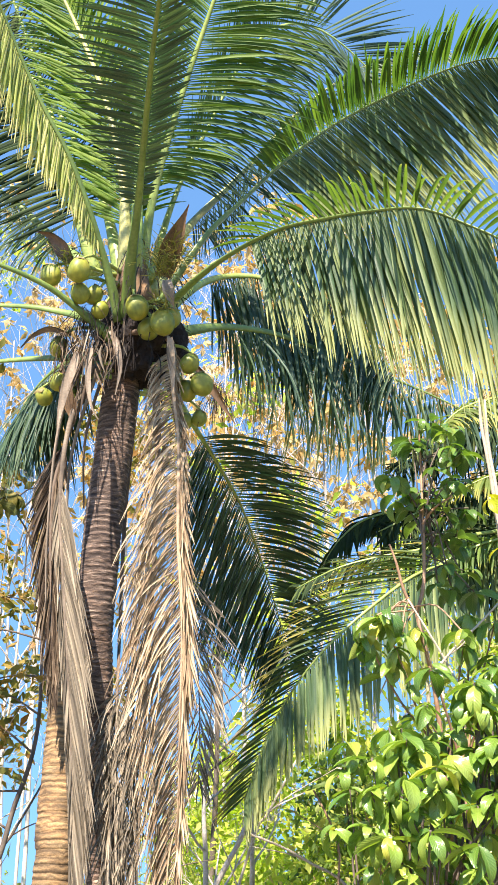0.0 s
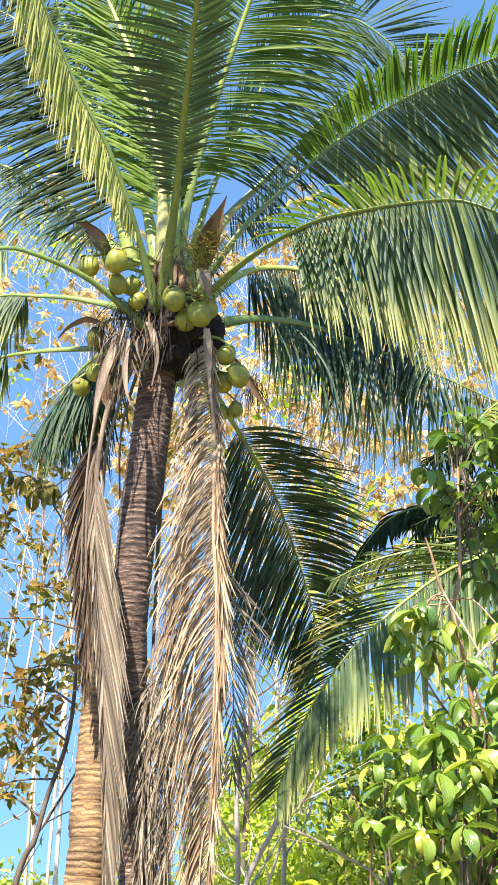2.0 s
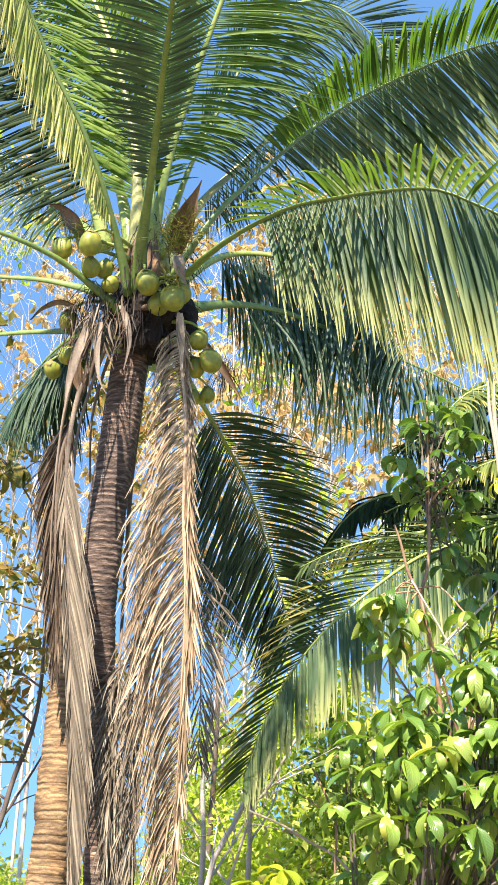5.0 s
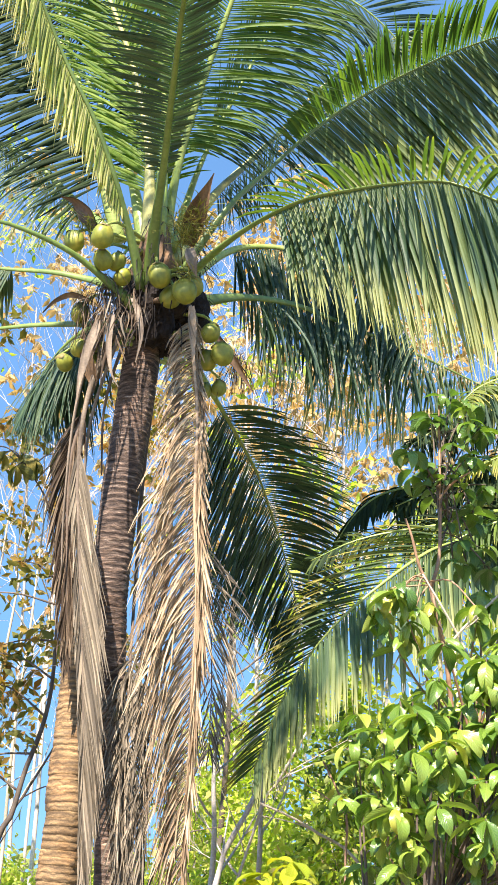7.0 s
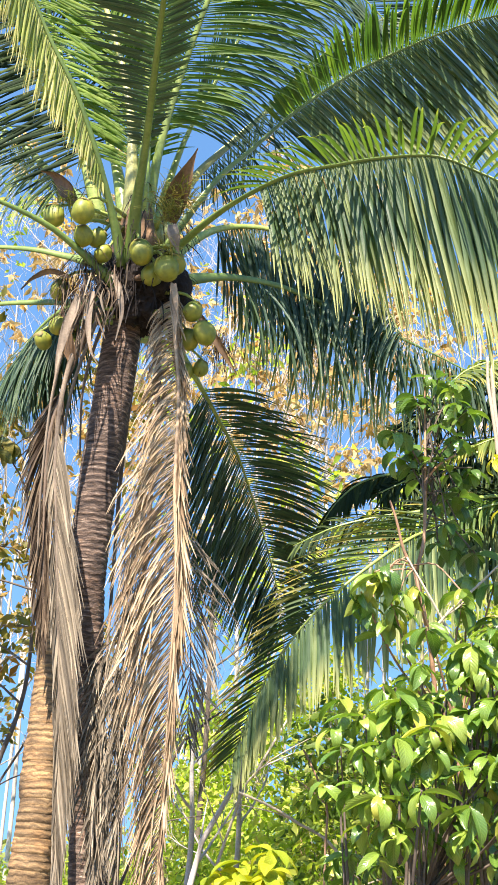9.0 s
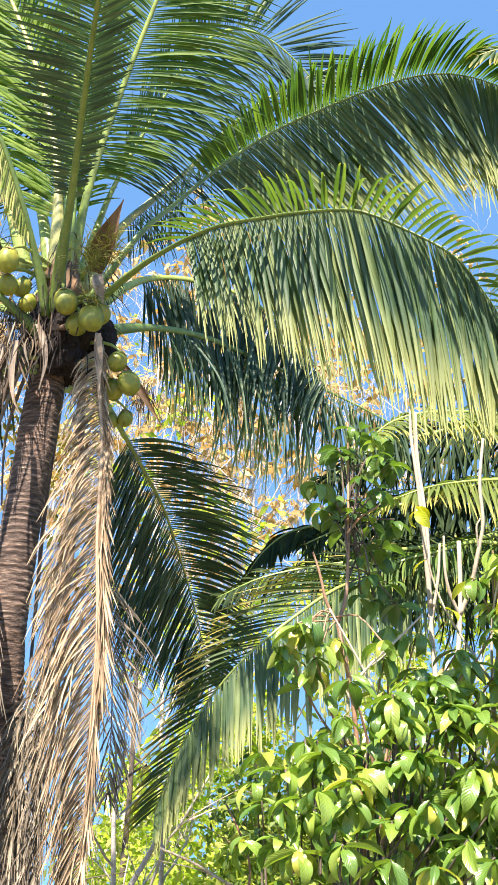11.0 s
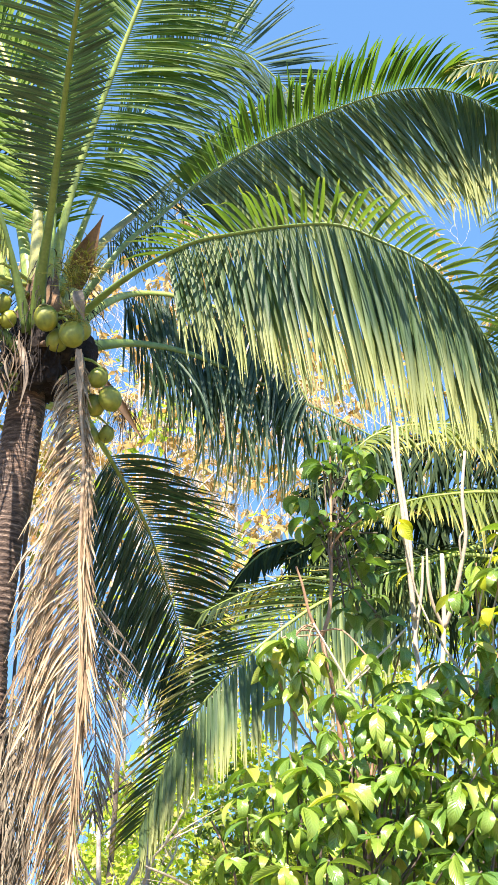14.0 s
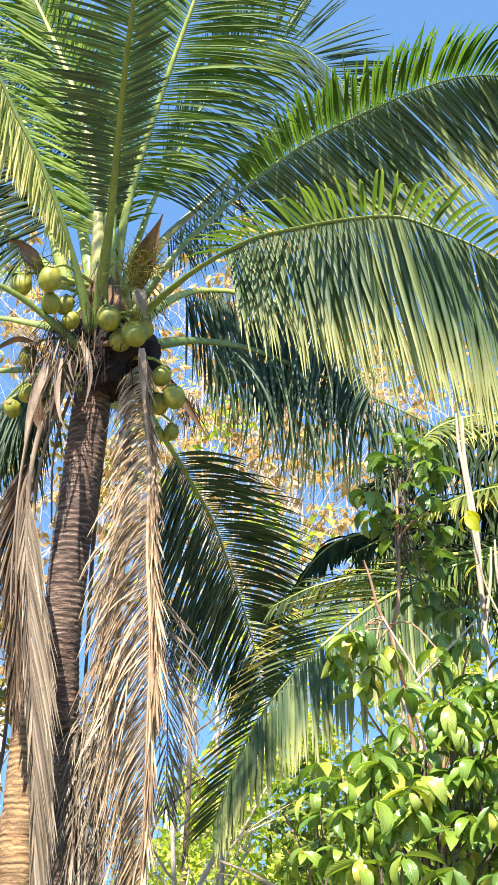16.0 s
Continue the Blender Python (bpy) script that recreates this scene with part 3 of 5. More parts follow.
frond(palm, [(-1.10, 9.62, 5.87), (-1.37, 9.63, 5.84), (-1.66, 9.72, 5.87), (-2.05, 9.83, 5.89), (-2.45, 9.94, 5.86), (-2.82, 10.01, 5.66)], (0, -0.3, -1), (0, 0.5, -0.5), 0.6, 0.5, pairs=50, start=0.7, droop=(0.8, 0.8), lean=0.4, width=0.022, leaf=PALM_LEAF_SUNLIT_STRAW, stalk=STALK_GREEN)
frond(palm, [(-1.10, 9.61, 5.89), (-1.36, 9.72, 5.89), (-1.56, 9.84, 5.85), (-1.74, 9.98, 5.75), (-1.90, 10.14, 5.60), (-2.04, 10.31, 5.43)], (-0.3, -0.3, -1), (0.2, 0.3, -1), 1.05, 0.95, pairs=100, start=0.25, droop=(0.6, 0.6), lean=0.4, leaf=PALM_LEAF_HALF_SHADE, width=0.02, stalk=STALK_GREEN)
frond(palm, [(-0.79, 9.73, 5.85), (-0.47, 10.48, 5.56), (-0.29, 11.25, 5.49), (-0.09, 12.04, 5.36), (0.08, 12.77, 5.11), (0.22, 13.30, 4.83), (0.36, 13.76, 4.45), (0.43, 14.00, 4.07)], (-0.6, 0, -0.9), (1, 0, 0.05), 1.5, 1.0, pairs=(210, 115), start=0.22, droop=(0.4, 0.3), lean=0.45, leaf=PALM_LEAF_HALF_SHADE, width=(0.038, 0.05), thick=0.032, ragged=0.07, sway=0.12)
# dead fronds that hang along the trunk
DEAD = dict(name="dead_frond", leaf_name="dry_foliage", narrow_base=0.7)
frond(palm, [(-0.74, 9.35, 5.95), (-0.60, 9.20, 5.76), (-0.57, 9.10, 5.34), (-0.52, 9.05, 4.87), (-0.51, 9.00, 4.16), (-0.47, 9.00, 3.54), (-0.475, 9.05, 2.96), (-0.48, 9.10, 2.40), (-0.49, 9.10, 1.79), (-0.495, 9.10, 1.36)], (-1, -0.35, 0), (0.7, -0.5, 0), 0.9, 0.5, pairs=(430, 320), start=0.08, droop=(1.2, 0.2), lean=(0.95, 5.5), leaf=DRY_LEAF, stalk=STALK_DRY, width=(0.013, 0.022), thick=0.024, label="straw-coloured dead frond hanging straight down", ragged=0.15, sway=0.32, name="dead_frond", leaf_name="dry_foliage", narrow_base=0.35, grow_over=0.4)
frond(palm, [(-0.77, 9.45, 5.82), (-0.70, 9.30, 5.10), (-0.69, 9.25, 4.45), (-0.71, 9.25, 3.60), (-0.74, 9.30, 2.80), (-0.76, 9.30, 2.04), (-0.76, 9.30, 1.39)], (-1, -0.2, 0), (1, 0, 0), 0.55, 0.0, pairs=(230, 90), start=0.4, droop=(1.9, 1.5), lean=(1.5, 5.0), leaf=GREY_LEAF, stalk=STALK_DARK, width=0.013, thick=0.03, ragged=0.45, sway=0.9, **DEAD)
frond(palm, [(-1.08, 9.40, 5.90), (-1.27, 9.25, 5.45), (-1.38, 9.20, 4.97), (-1.40, 9.20, 4.43), (-1.36, 9.20, 4.00), (-1.30, 9.20, 3.38), (-1.235, 9.25, 2.60), (-1.20, 9.30, 1.79), (-1.18, 9.30, 1.32)], (-1, -0.4, 0), (1, -0.5, 0), 0.4, 0.85, pairs=(70, 240), start=0.3, droop=(0.3, 0.2), lean=(11.0, 5.2), leaf=GREY_LEAF, stalk=SPATHE_GREY, width=0.024, thick=0.026, ragged=0.06, sway=0.04, label="weathered grey dead frond hanging down", **DEAD)
frond(palm, [(-1.09, 9.50, 5.89), (-1.32, 9.40, 5.32), (-1.48, 9.40, 4.72), (-1.49, 9.40, 4.27), (-1.45, 9.40, 3.63), (-1.41, 9.40, 3.09)], (-1, -0.2, 0), (1, -0.2, 0), 0.55, 0.45, pairs=120, start=0.34, droop=(0.4, 0.4), lean=(4.8, 5.5), leaf=BROWN_LEAF, stalk=STALK_DARK, width=0.02, thick=0.026, ragged=0.2, sway=0.12, **DEAD)
frond(palm, [(-0.92, 9.75, 5.66), (-0.99, 9.95, 4.66), (-1.00, 9.95, 3.75), (-0.97, 9.60, 2.84), (-0.95, 9.45, 2.24), (-0.93, 9.40, 1.50)], (-1, -0.2, 0), (1, -0.2, 0), 0.55, 0.55, pairs=120, start=0.6, droop=(0.6, 0.6), lean=3.4, leaf=GREY_LEAF, stalk=STALK_DARK, width=0.015, thick=0.026, ragged=0.6, sway=0.5, **DEAD)
frond(palm, [(-0.68, 9.50, 5.75), (-0.52, 9.40, 4.95), (-0.45, 9.40, 4.27), (-0.40, 9.45, 3.64), (-0.36, 9.50, 3.03), (-0.36, 9.50, 2.43)], (-1, 0.2, 0), (1, 0, 0), 0.4, 0.55, pairs=(40, 70), start=0.55, droop=(0.6, 0.6), lean=1.6, leaf=GREY_LEAF, stalk=STALK_DARK, width=0.011, thick=0.018, miss=0.15, ragged=0.3, sway=0.4, **DEAD)
for hang in ([(-1.09, 9.30, 5.85), (-1.21, 9.20, 5.38), (-1.33, 9.20, 4.88), (-1.35, 9.20, 4.43), (-1.34, 9.20, 3.96)], [(-1.06, 9.40, 5.85), (-1.18, 9.30, 5.37), (-1.26, 9.35, 4.98), (-1.25, 9.40, 4.49)], [(-1.16, 9.30, 5.85), (-1.37, 9.20, 5.38), (-1.46, 9.20, 4.88), (-1.49, 9.25, 4.19), (-1.48, 9.30, 3.69)]):
    pts, _ = curve_points(hang, 24)
    part("dead_stalk", tube(Shape(), pts, [0.028 - 0.018 * i / 23 for i in range(24)], 7, 0.5, rough=0.2), STALK_DARK if hang[0][1] > 9.3 else SPATHE_GREY, palm)

# ---------------------------------------------------------------- second palm, at the edge of the grove
palm2 = thing("coconut_palm", (3.83, 11.40, 5.75), "coconut palm with drooping fronds behind the shrubs", "palm tree")
base2 = Vector((3.83, 11.40, 5.75))
palm2.location = (base2.x, base2.y, 0)
bpy.context.view_layer.update()
ringed_trunk(palm2, [tuple(base2), (base2.x + 0.1, base2.y, 2.5), (base2.x + 0.2, base2.y, -0.1)], 0.13, 0.16, TRUNK)
# fronds deep in its crown, partly added filler, their shade put into the leaf colour
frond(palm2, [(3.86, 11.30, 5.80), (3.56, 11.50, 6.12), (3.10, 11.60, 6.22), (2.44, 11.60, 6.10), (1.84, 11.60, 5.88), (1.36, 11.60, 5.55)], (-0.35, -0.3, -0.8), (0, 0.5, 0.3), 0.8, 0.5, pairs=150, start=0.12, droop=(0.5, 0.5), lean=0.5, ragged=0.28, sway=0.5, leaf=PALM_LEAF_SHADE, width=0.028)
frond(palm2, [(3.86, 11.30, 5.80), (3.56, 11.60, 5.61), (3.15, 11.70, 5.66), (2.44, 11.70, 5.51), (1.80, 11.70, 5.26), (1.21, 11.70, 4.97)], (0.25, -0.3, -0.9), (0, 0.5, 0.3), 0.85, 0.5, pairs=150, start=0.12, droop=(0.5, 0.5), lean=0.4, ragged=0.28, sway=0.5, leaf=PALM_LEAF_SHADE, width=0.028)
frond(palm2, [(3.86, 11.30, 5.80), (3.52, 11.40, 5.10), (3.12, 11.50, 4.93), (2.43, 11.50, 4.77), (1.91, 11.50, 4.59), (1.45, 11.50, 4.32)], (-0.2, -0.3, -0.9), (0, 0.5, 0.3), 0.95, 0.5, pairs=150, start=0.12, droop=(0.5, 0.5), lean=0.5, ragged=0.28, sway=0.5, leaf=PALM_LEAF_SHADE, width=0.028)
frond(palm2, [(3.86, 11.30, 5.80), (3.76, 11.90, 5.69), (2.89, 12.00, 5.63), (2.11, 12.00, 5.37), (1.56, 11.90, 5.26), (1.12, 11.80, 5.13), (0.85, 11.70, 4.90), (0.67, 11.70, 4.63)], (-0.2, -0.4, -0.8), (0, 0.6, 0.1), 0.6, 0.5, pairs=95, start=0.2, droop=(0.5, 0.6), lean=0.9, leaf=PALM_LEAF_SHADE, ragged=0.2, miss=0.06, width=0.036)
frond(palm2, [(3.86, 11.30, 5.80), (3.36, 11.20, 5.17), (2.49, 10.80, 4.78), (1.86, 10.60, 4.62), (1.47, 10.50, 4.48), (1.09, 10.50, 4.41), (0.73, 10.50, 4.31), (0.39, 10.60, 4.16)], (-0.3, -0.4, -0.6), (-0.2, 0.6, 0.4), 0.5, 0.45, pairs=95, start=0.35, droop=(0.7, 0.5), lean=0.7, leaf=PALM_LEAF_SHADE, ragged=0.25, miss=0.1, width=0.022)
# sunlit fronds over them
frond(palm2, [(3.86, 11.30, 5.80), (3.43, 10.90, 5.93), (2.96, 10.50, 5.84), (2.47, 10.30, 5.78), (2.06, 10.20, 5.71), (1.75, 10.10, 5.56), (1.54, 10.10, 5.35)], (-0.1, -0.7, -0.6), (0.1, 0.5, 0.2), 0.6, 0.5, pairs=95, start=0.15, droop=(0.8, 0.7), lean=-0.35, leaf=PALM_LEAF_OLIVE, width=0.026, ragged=0.2)
frond(palm2, [(3.86, 11.30, 5.80), (3.42, 10.80, 5.45), (3.00, 10.40, 5.23), (2.61, 10.20, 5.14), (2.16, 10.10, 5.04), (1.83, 10.10, 4.92), (1.60, 10.10, 4.75)], (-0.75, -0.5, -0.4), (0.1, 0.5, 0.2), 0.7, 0.5, pairs=70, start=0.12, droop=(0.7, 0.6), lean=0.35, leaf=PALM_LEAF_OLIVE, width=0.026, ragged=0.12)
frond(palm2, [(3.86, 11.30, 5.80), (3.39, 10.80, 5.04), (2.94, 10.50, 4.70), (2.49, 10.40, 4.66), (2.18, 10.30, 4.54), (1.90, 10.30, 4.46), (1.62, 10.30, 4.33), (1.39, 10.30, 4.19)], (-0.2, -0.5, -0.8), (0, 0.5, 0.2), 0.5, 0.45, pairs=60, start=0.2, droop=(0.8, 0.6), lean=0.6, leaf=PALM_LEAF_TIPPED, width=0.028, ragged=0.2, miss=0.1)
# the low frond that sweeps across below the crown
frond(palm2, [(3.73, 11.17, 5.44), (2.24, 10.80, 4.60), (1.67, 10.37, 4.33), (1.35, 10.12, 4.17), (1.06, 9.99, 3.95), (0.73, 9.89, 3.66), (0.47, 9.88, 3.39), (0.23, 9.95, 3.05), (0.08, 10.02, 2.73), (-0.04, 10.14, 2.41)], (-1, -0.15, -0.1), (0.03, -0.15, -1), 0.9, 1.0, pairs=(92, 175), width=(0.024, 0.036), start=0.3, droop=(0.25, 0.5), lean=(0.1, 0.06), plain=True, rise=-1.0, ragged=0.05, sway=0.12, leaf=(PALM_LEAF_SHADED_RUST, PALM_LEAF_SUNLIT_STRAW), thick=0.03)
frond(palm2, [(3.78, 11.25, 5.75), (3.94, 10.85, 7.54), (3.84, 10.53, 8.90), (3.57, 10.37, 9.62), (3.22, 10.27, 10.19), (2.98, 10.09, 10.70)], (-1, 0, -0.1), (1, 0, 0.2), 0.7, 0.6, pairs=80, start=0.15, droop=(0.4, 0.4), lean=0.6)

frond(palm2, [(3.86, 11.30, 5.80), (3.57, 10.60, 6.58), (3.27, 9.90, 6.88), (3.02, 9.20, 6.96), (2.88, 8.60, 6.94), (2.83, 8.10, 6.77)], (-1, 0, -0.2), (1, 0, 0.1), 0.8, 0.7, pairs=100, start=0.2, droop=(0.5, 0.5), lean=0.4, leaf=PALM_LEAF_TIPPED, width=0.028)
frond(palm2, [(3.86, 11.30, 5.80), (3.89, 10.40, 6.50), (3.72, 9.60, 6.85), (3.41, 8.80, 6.90), (3.06, 8.10, 6.78)], (-1, 0, -0.2), (1, 0, 0.1), 0.7, 0.7, pairs=100, start=0.2, droop=(0.4, 0.4), lean=0.5, leaf=PALM_LEAF, width=0.03)
frond(palm2, [(3.73, 10.27, 8.22), (3.52, 9.87, 8.73), (3.25, 9.59, 8.93), (2.97, 9.50, 8.95), (2.67, 9.44, 8.86), (2.47, 9.48, 8.80)], (-0.6, -0.2, -0.7), (-0.4, 0.3, 0.3), 0.45, 0.3, pairs=30, start=0.3, droop=(0.5, 0.3), lean=0.9, leaf=PALM_LEAF_SHADED_RUST, stalk=STALK_PALE, thick=0.03, width=0.03, label="yellowing frond")

# ---------------------------------------------------------------- bare stump of a third palm
def ring_stack(owner, ctrl, r_top, r_low, material, step):
    """A trunk of separate leaf-scar rings, each lapping over the next."""
    length = curve_points(ctrl, 4)[1]
    count = int(length / step)
    pts, _ = curve_points(ctrl, count * 4 + 1)
    for k in range(count):
        some = pts[4 * k : 4 * k + 6] if k < count - 1 else pts[-6:]
        r = r_top + (r_low - r_top) * (k / count) ** 1.3 + 0.004 * random.uniform(-1, 1)
        tilt = Vector((0, 0, random.uniform(-0.004, 0.004)))
        part("ring", tube(Shape(), [p + tilt for p in some], [r, r + 0.001, r + 0.003, r + 0.005, r + 0.001, r - 0.008], 22, rough=0.1, cap=False), material, owner)


stump = thing("palm_trunk", (-1.36, 9.70, 1.80), "ringed tan trunk of a palm in full sun", "palm trunk")
foot = Vector((-1.39, 9.70, 1.80))
stump.location = (foot.x, foot.y, 0)
bpy.context.view_layer.update()
ring_stack(stump, [(-1.39, 9.85, 3.59), (-1.38, 9.85, 3.08), (-1.38, 9.80, 2.66), (-1.39, 9.75, 2.26), (-1.39, 9.70, 1.80), (foot.x - 0.12, 9.7, -0.1)], 0.12, 0.19, TRUNK_TAN, 0.052)


# ---------------------------------------------------------------- the crown of the coconut palm: nuts, sheaths, fibres
def nut_shape(r, seed):
    """A husked nut: three blunt sides, drawn out to a point below."""
    bm = bmesh.new()
    bmesh.ops.create_uvsphere(bm, u_segments=24, v_segments=16, radius=1.0)
    for v in bm.verts:
        x, y, z = v.co
        g = math.atan2(y, x)
        k = 1 + 0.085 * math.cos(3 * g + seed) * (1 - abs(z))
        v.co = Vector((x * k * r, y * k * r, (z * 1.24 + (0.12 * z * z if z < 0 else -0.05 * z)) * r))
    me = bpy.data.meshes.new("coconut")
    bm.to_mesh(me)
    bm.free()
    me.polygons.foreach_set("use_smooth", np.ones(len(me.polygons), bool))
    me.materials.append(HUSK)
    return me


def calyx_shape(r):
    sh = Shape()
    for ring, (rad, z) in enumerate(((0.02, 0.02), (0.32, 0.0), (0.62, -0.12), (0.7, -0.26))):
        for k in range(12):
            g = 2 * math.pi * k / 12
            w = 1 + (0.18 * math.cos(3 * g) if ring > 1 else 0)
            sh.v.append((math.cos(g) * rad * r * w, math.sin(g) * rad * r * w, 1.16 * r + z * r))
    for ring in range(3):
        for k in range(12):
            a, b = ring * 12 + k, ring * 12 + (k + 1) % 12
            sh.f.append((a, b, b + 12, a + 12))
    return sh


def coconut(at, r, tilt, turn):
    ob = new("coconut", nut_shape(r, turn))
    ob.parent = palm
    ob.matrix_parent_inverse = palm.matrix_world.inverted()
    ob.matrix_basis = pose(*at, tilt * math.cos(turn) * 57, tilt * math.sin(turn) * 57, turn * 57)
    cap = new("calyx", calyx_shape(r).mesh("calyx", CALYX))
    cap.parent = ob
    # the stalk by which it hangs
    top = ob.matrix_basis @ Vector((0, 0, 1.1 * r))
    inner = Vector((CROWN.x, CROWN.y, top.z + 0.12))
    pts, _ = curve_points([top, top.lerp(inner, 0.25) + UP * 0.08, top.lerp(inner, 0.8) + UP * 0.06], 8)
    part("fruit_stalk", tube(Shape(), pts, [0.008 + 0.002 * i for i in range(8)], 6), STALK, palm)


for at, r, tilt, turn in (
    ((-1.50, 8.82, 6.16), 0.095, 0.5, 2.0), ((-1.28, 8.72, 6.15), 0.103, 0.25, 0.5), ((-1.29, 8.91, 6.05), 0.09, 0.4, 3.0), ((-1.20, 9.01, 6.09), 0.085, 0.7, 4.0), ((-1.15, 9.05, 5.98), 0.08, 0.6, 1.0),
    ((-0.85, 8.91, 5.93), 0.108, 0.3, 2.6), ((-0.65, 8.90, 5.80), 0.112, 0.35, 5.2), ((-0.77, 9.05, 5.82), 0.1, 0.4, 1.2), ((-0.60, 9.07, 5.92), 0.09, 0.5, 0.2),
    ((-0.46, 9.14, 5.57), 0.09, 0.6, 0.9), ((-0.36, 9.15, 5.40), 0.102, 0.45, 5.6), ((-0.48, 9.26, 5.39), 0.092, 0.2, 2.2), ((-0.39, 9.43, 5.23), 0.072, 0.4, 3.6), ((-0.50, 9.44, 5.21), 0.075, 0.3, 1.9),
    ((-1.47, 9.15, 5.71), 0.088, 0.15, 0.4), ((-1.58, 9.28, 5.35), 0.08, 0.9, 2.8), ((-1.46, 9.19, 5.44), 0.085, 0.5, 4.4), ((-1.39, 9.37, 5.39), 0.09, 0.3, 1.5), ((-1.39, 9.36, 5.55), 0.08, 0.3, 5.0),
):
    coconut(at, r * 0.82, tilt, turn)


def sheath(ctrl, wide, material, name, curl=0.35, way=(0, -1, 0)):
    """A boat-shaped woody bract: broad in the middle, pointed, hollow on one side."""
    n, sh = 14, Shape()
    pts, _ = curve_points(ctrl, n)
    ts = tangents(pts)
    for thick in (0.0, 0.008):
        for i, (p, t) in enumerate(zip(pts, ts)):
            s = i / (n - 1)
            w = Vector(way).cross(t).normalized()
            up = t.cross(w)
            half = wide * (0.25 + 0.75 * math.sin(math.pi * min(1, 0.15 + s * 0.9)) ) * (1 - s ** 3) + 0.004
            for k in range(7):
                u = k / 3 - 1
                q = p + w * half * u + up * (curl * half * (u * u) + thick + 0.006 * noise.noise(Vector((u * 3, s * 9, wide * 90))))
                sh.v.append(q[:])
                sh.uv.append((k / 6, s))
    for layer in (0, 1):
        o = layer * n * 7
        for i in range(n - 1):
            for k in range(6):
                a = o + i * 7 + k
                sh.f.append((a, a + 1, a + 8, a + 7))
    return part(name, sh, material, palm)


sheath([(-0.67, 9.05, 6.27), (-0.62, 8.94, 6.41), (-0.54, 8.83, 6.57), (-0.46, 8.73, 6.72)], 0.085, SPATHE, "spathe", 0.6, way=(0.3, -1, 0))
sheath([(-1.36, 8.92, 6.34), (-1.44, 8.92, 6.48), (-1.54, 8.94, 6.58), (-1.65, 8.93, 6.60)], 0.07, SPATHE, "spathe", 0.7, way=(0, -0.5, -1))
sheath([(-0.62, 8.79, 6.10), (-0.60, 8.78, 5.99), (-0.56, 8.82, 5.88)], 0.042, SPATHE_GREY, "sheath", 0.3)
random.seed(31)
strip_from = ((-1.00, 8.87, 5.73), (-1.06, 8.86, 5.69), (-0.96, 8.84, 5.69), (-1.29, 9.05, 5.55), (-1.12, 8.87, 5.66), (-1.18, 8.94, 5.63), (-1.17, 8.95, 5.52), (-1.01, 8.82, 5.61), (-1.25, 9.02, 5.61), (-0.58, 8.85, 5.64))
for k in range(32):
    strip = Shape()
    q = Vector(strip_from[k % 10]) + Vector((random.gauss(0, 0.03), random.gauss(0, 0.04), random.gauss(0, 0.05)))
    broad = random.uniform(0.02, 0.03) if k % 8 == 0 else random.uniform(0.005, 0.015)
    reach = random.uniform(0.15, 0.36) if q.x > -1.1 else random.uniform(0.2, 0.5)
    blade(strip, q, (random.gauss(-0.12, 0.3), random.gauss(-0.2, 0.2), random.uniform(-1.5, -0.4)), Vector((1, random.gauss(0, 0.7), 0)), reach, broad, 1.4, fold=random.uniform(-0.9, 0.9), n=10, sway=1.3)
    part("sheath", strip, random.choice((GREY_LEAF, BROWN_LEAF, BROWN_LEAF)), palm)
sheath([(-0.42, 9.29, 5.61), (-0.29, 9.35, 5.44), (-0.19, 9.40, 5.30), (-0.11, 9.44, 5.19)], 0.03, SPATHE, "spathe", 0.6)
sheath([(-0.59, 8.85, 5.65), (-0.57, 8.83, 5.41), (-0.55, 8.81, 5.18)], 0.028, STALK_DRY, "sheath", 0.4)
sheath([(-1.38, 9.02, 5.77), (-1.52, 9.05, 5.83), (-1.66, 9.11, 5.80), (-1.76, 9.15, 5.71)], 0.022, STALK_DARK, "spathe", 0.5, way=(0, -0.5, -1))
sheath([(-1.34, 9.23, 5.18), (-1.39, 9.18, 5.33), (-1.44, 9.14, 5.59)], 0.05, SPATHE, "spathe", 0.5)


sheath([(-1.04, 8.90, 5.73), (-0.98, 8.85, 5.57), (-0.95, 8.82, 5.38), (-0.98, 8.82, 5.18)], 0.02, SPATHE_GREY, "sheath", 0.5)
sheath([(-1.18, 8.90, 5.59), (-1.19, 8.86, 5.35), (-1.16, 8.86, 5.12), (-1.10, 8.86, 5.00)], 0.02, SPATHE_GREY, "sheath", 0.5)
sheath([(-1.29, 9.00, 5.59), (-1.35, 8.95, 5.34), (-1.40, 8.95, 5.07), (-1.41, 8.95, 4.89)], 0.035, SPATHE_GREY, "sheath", 0.5)


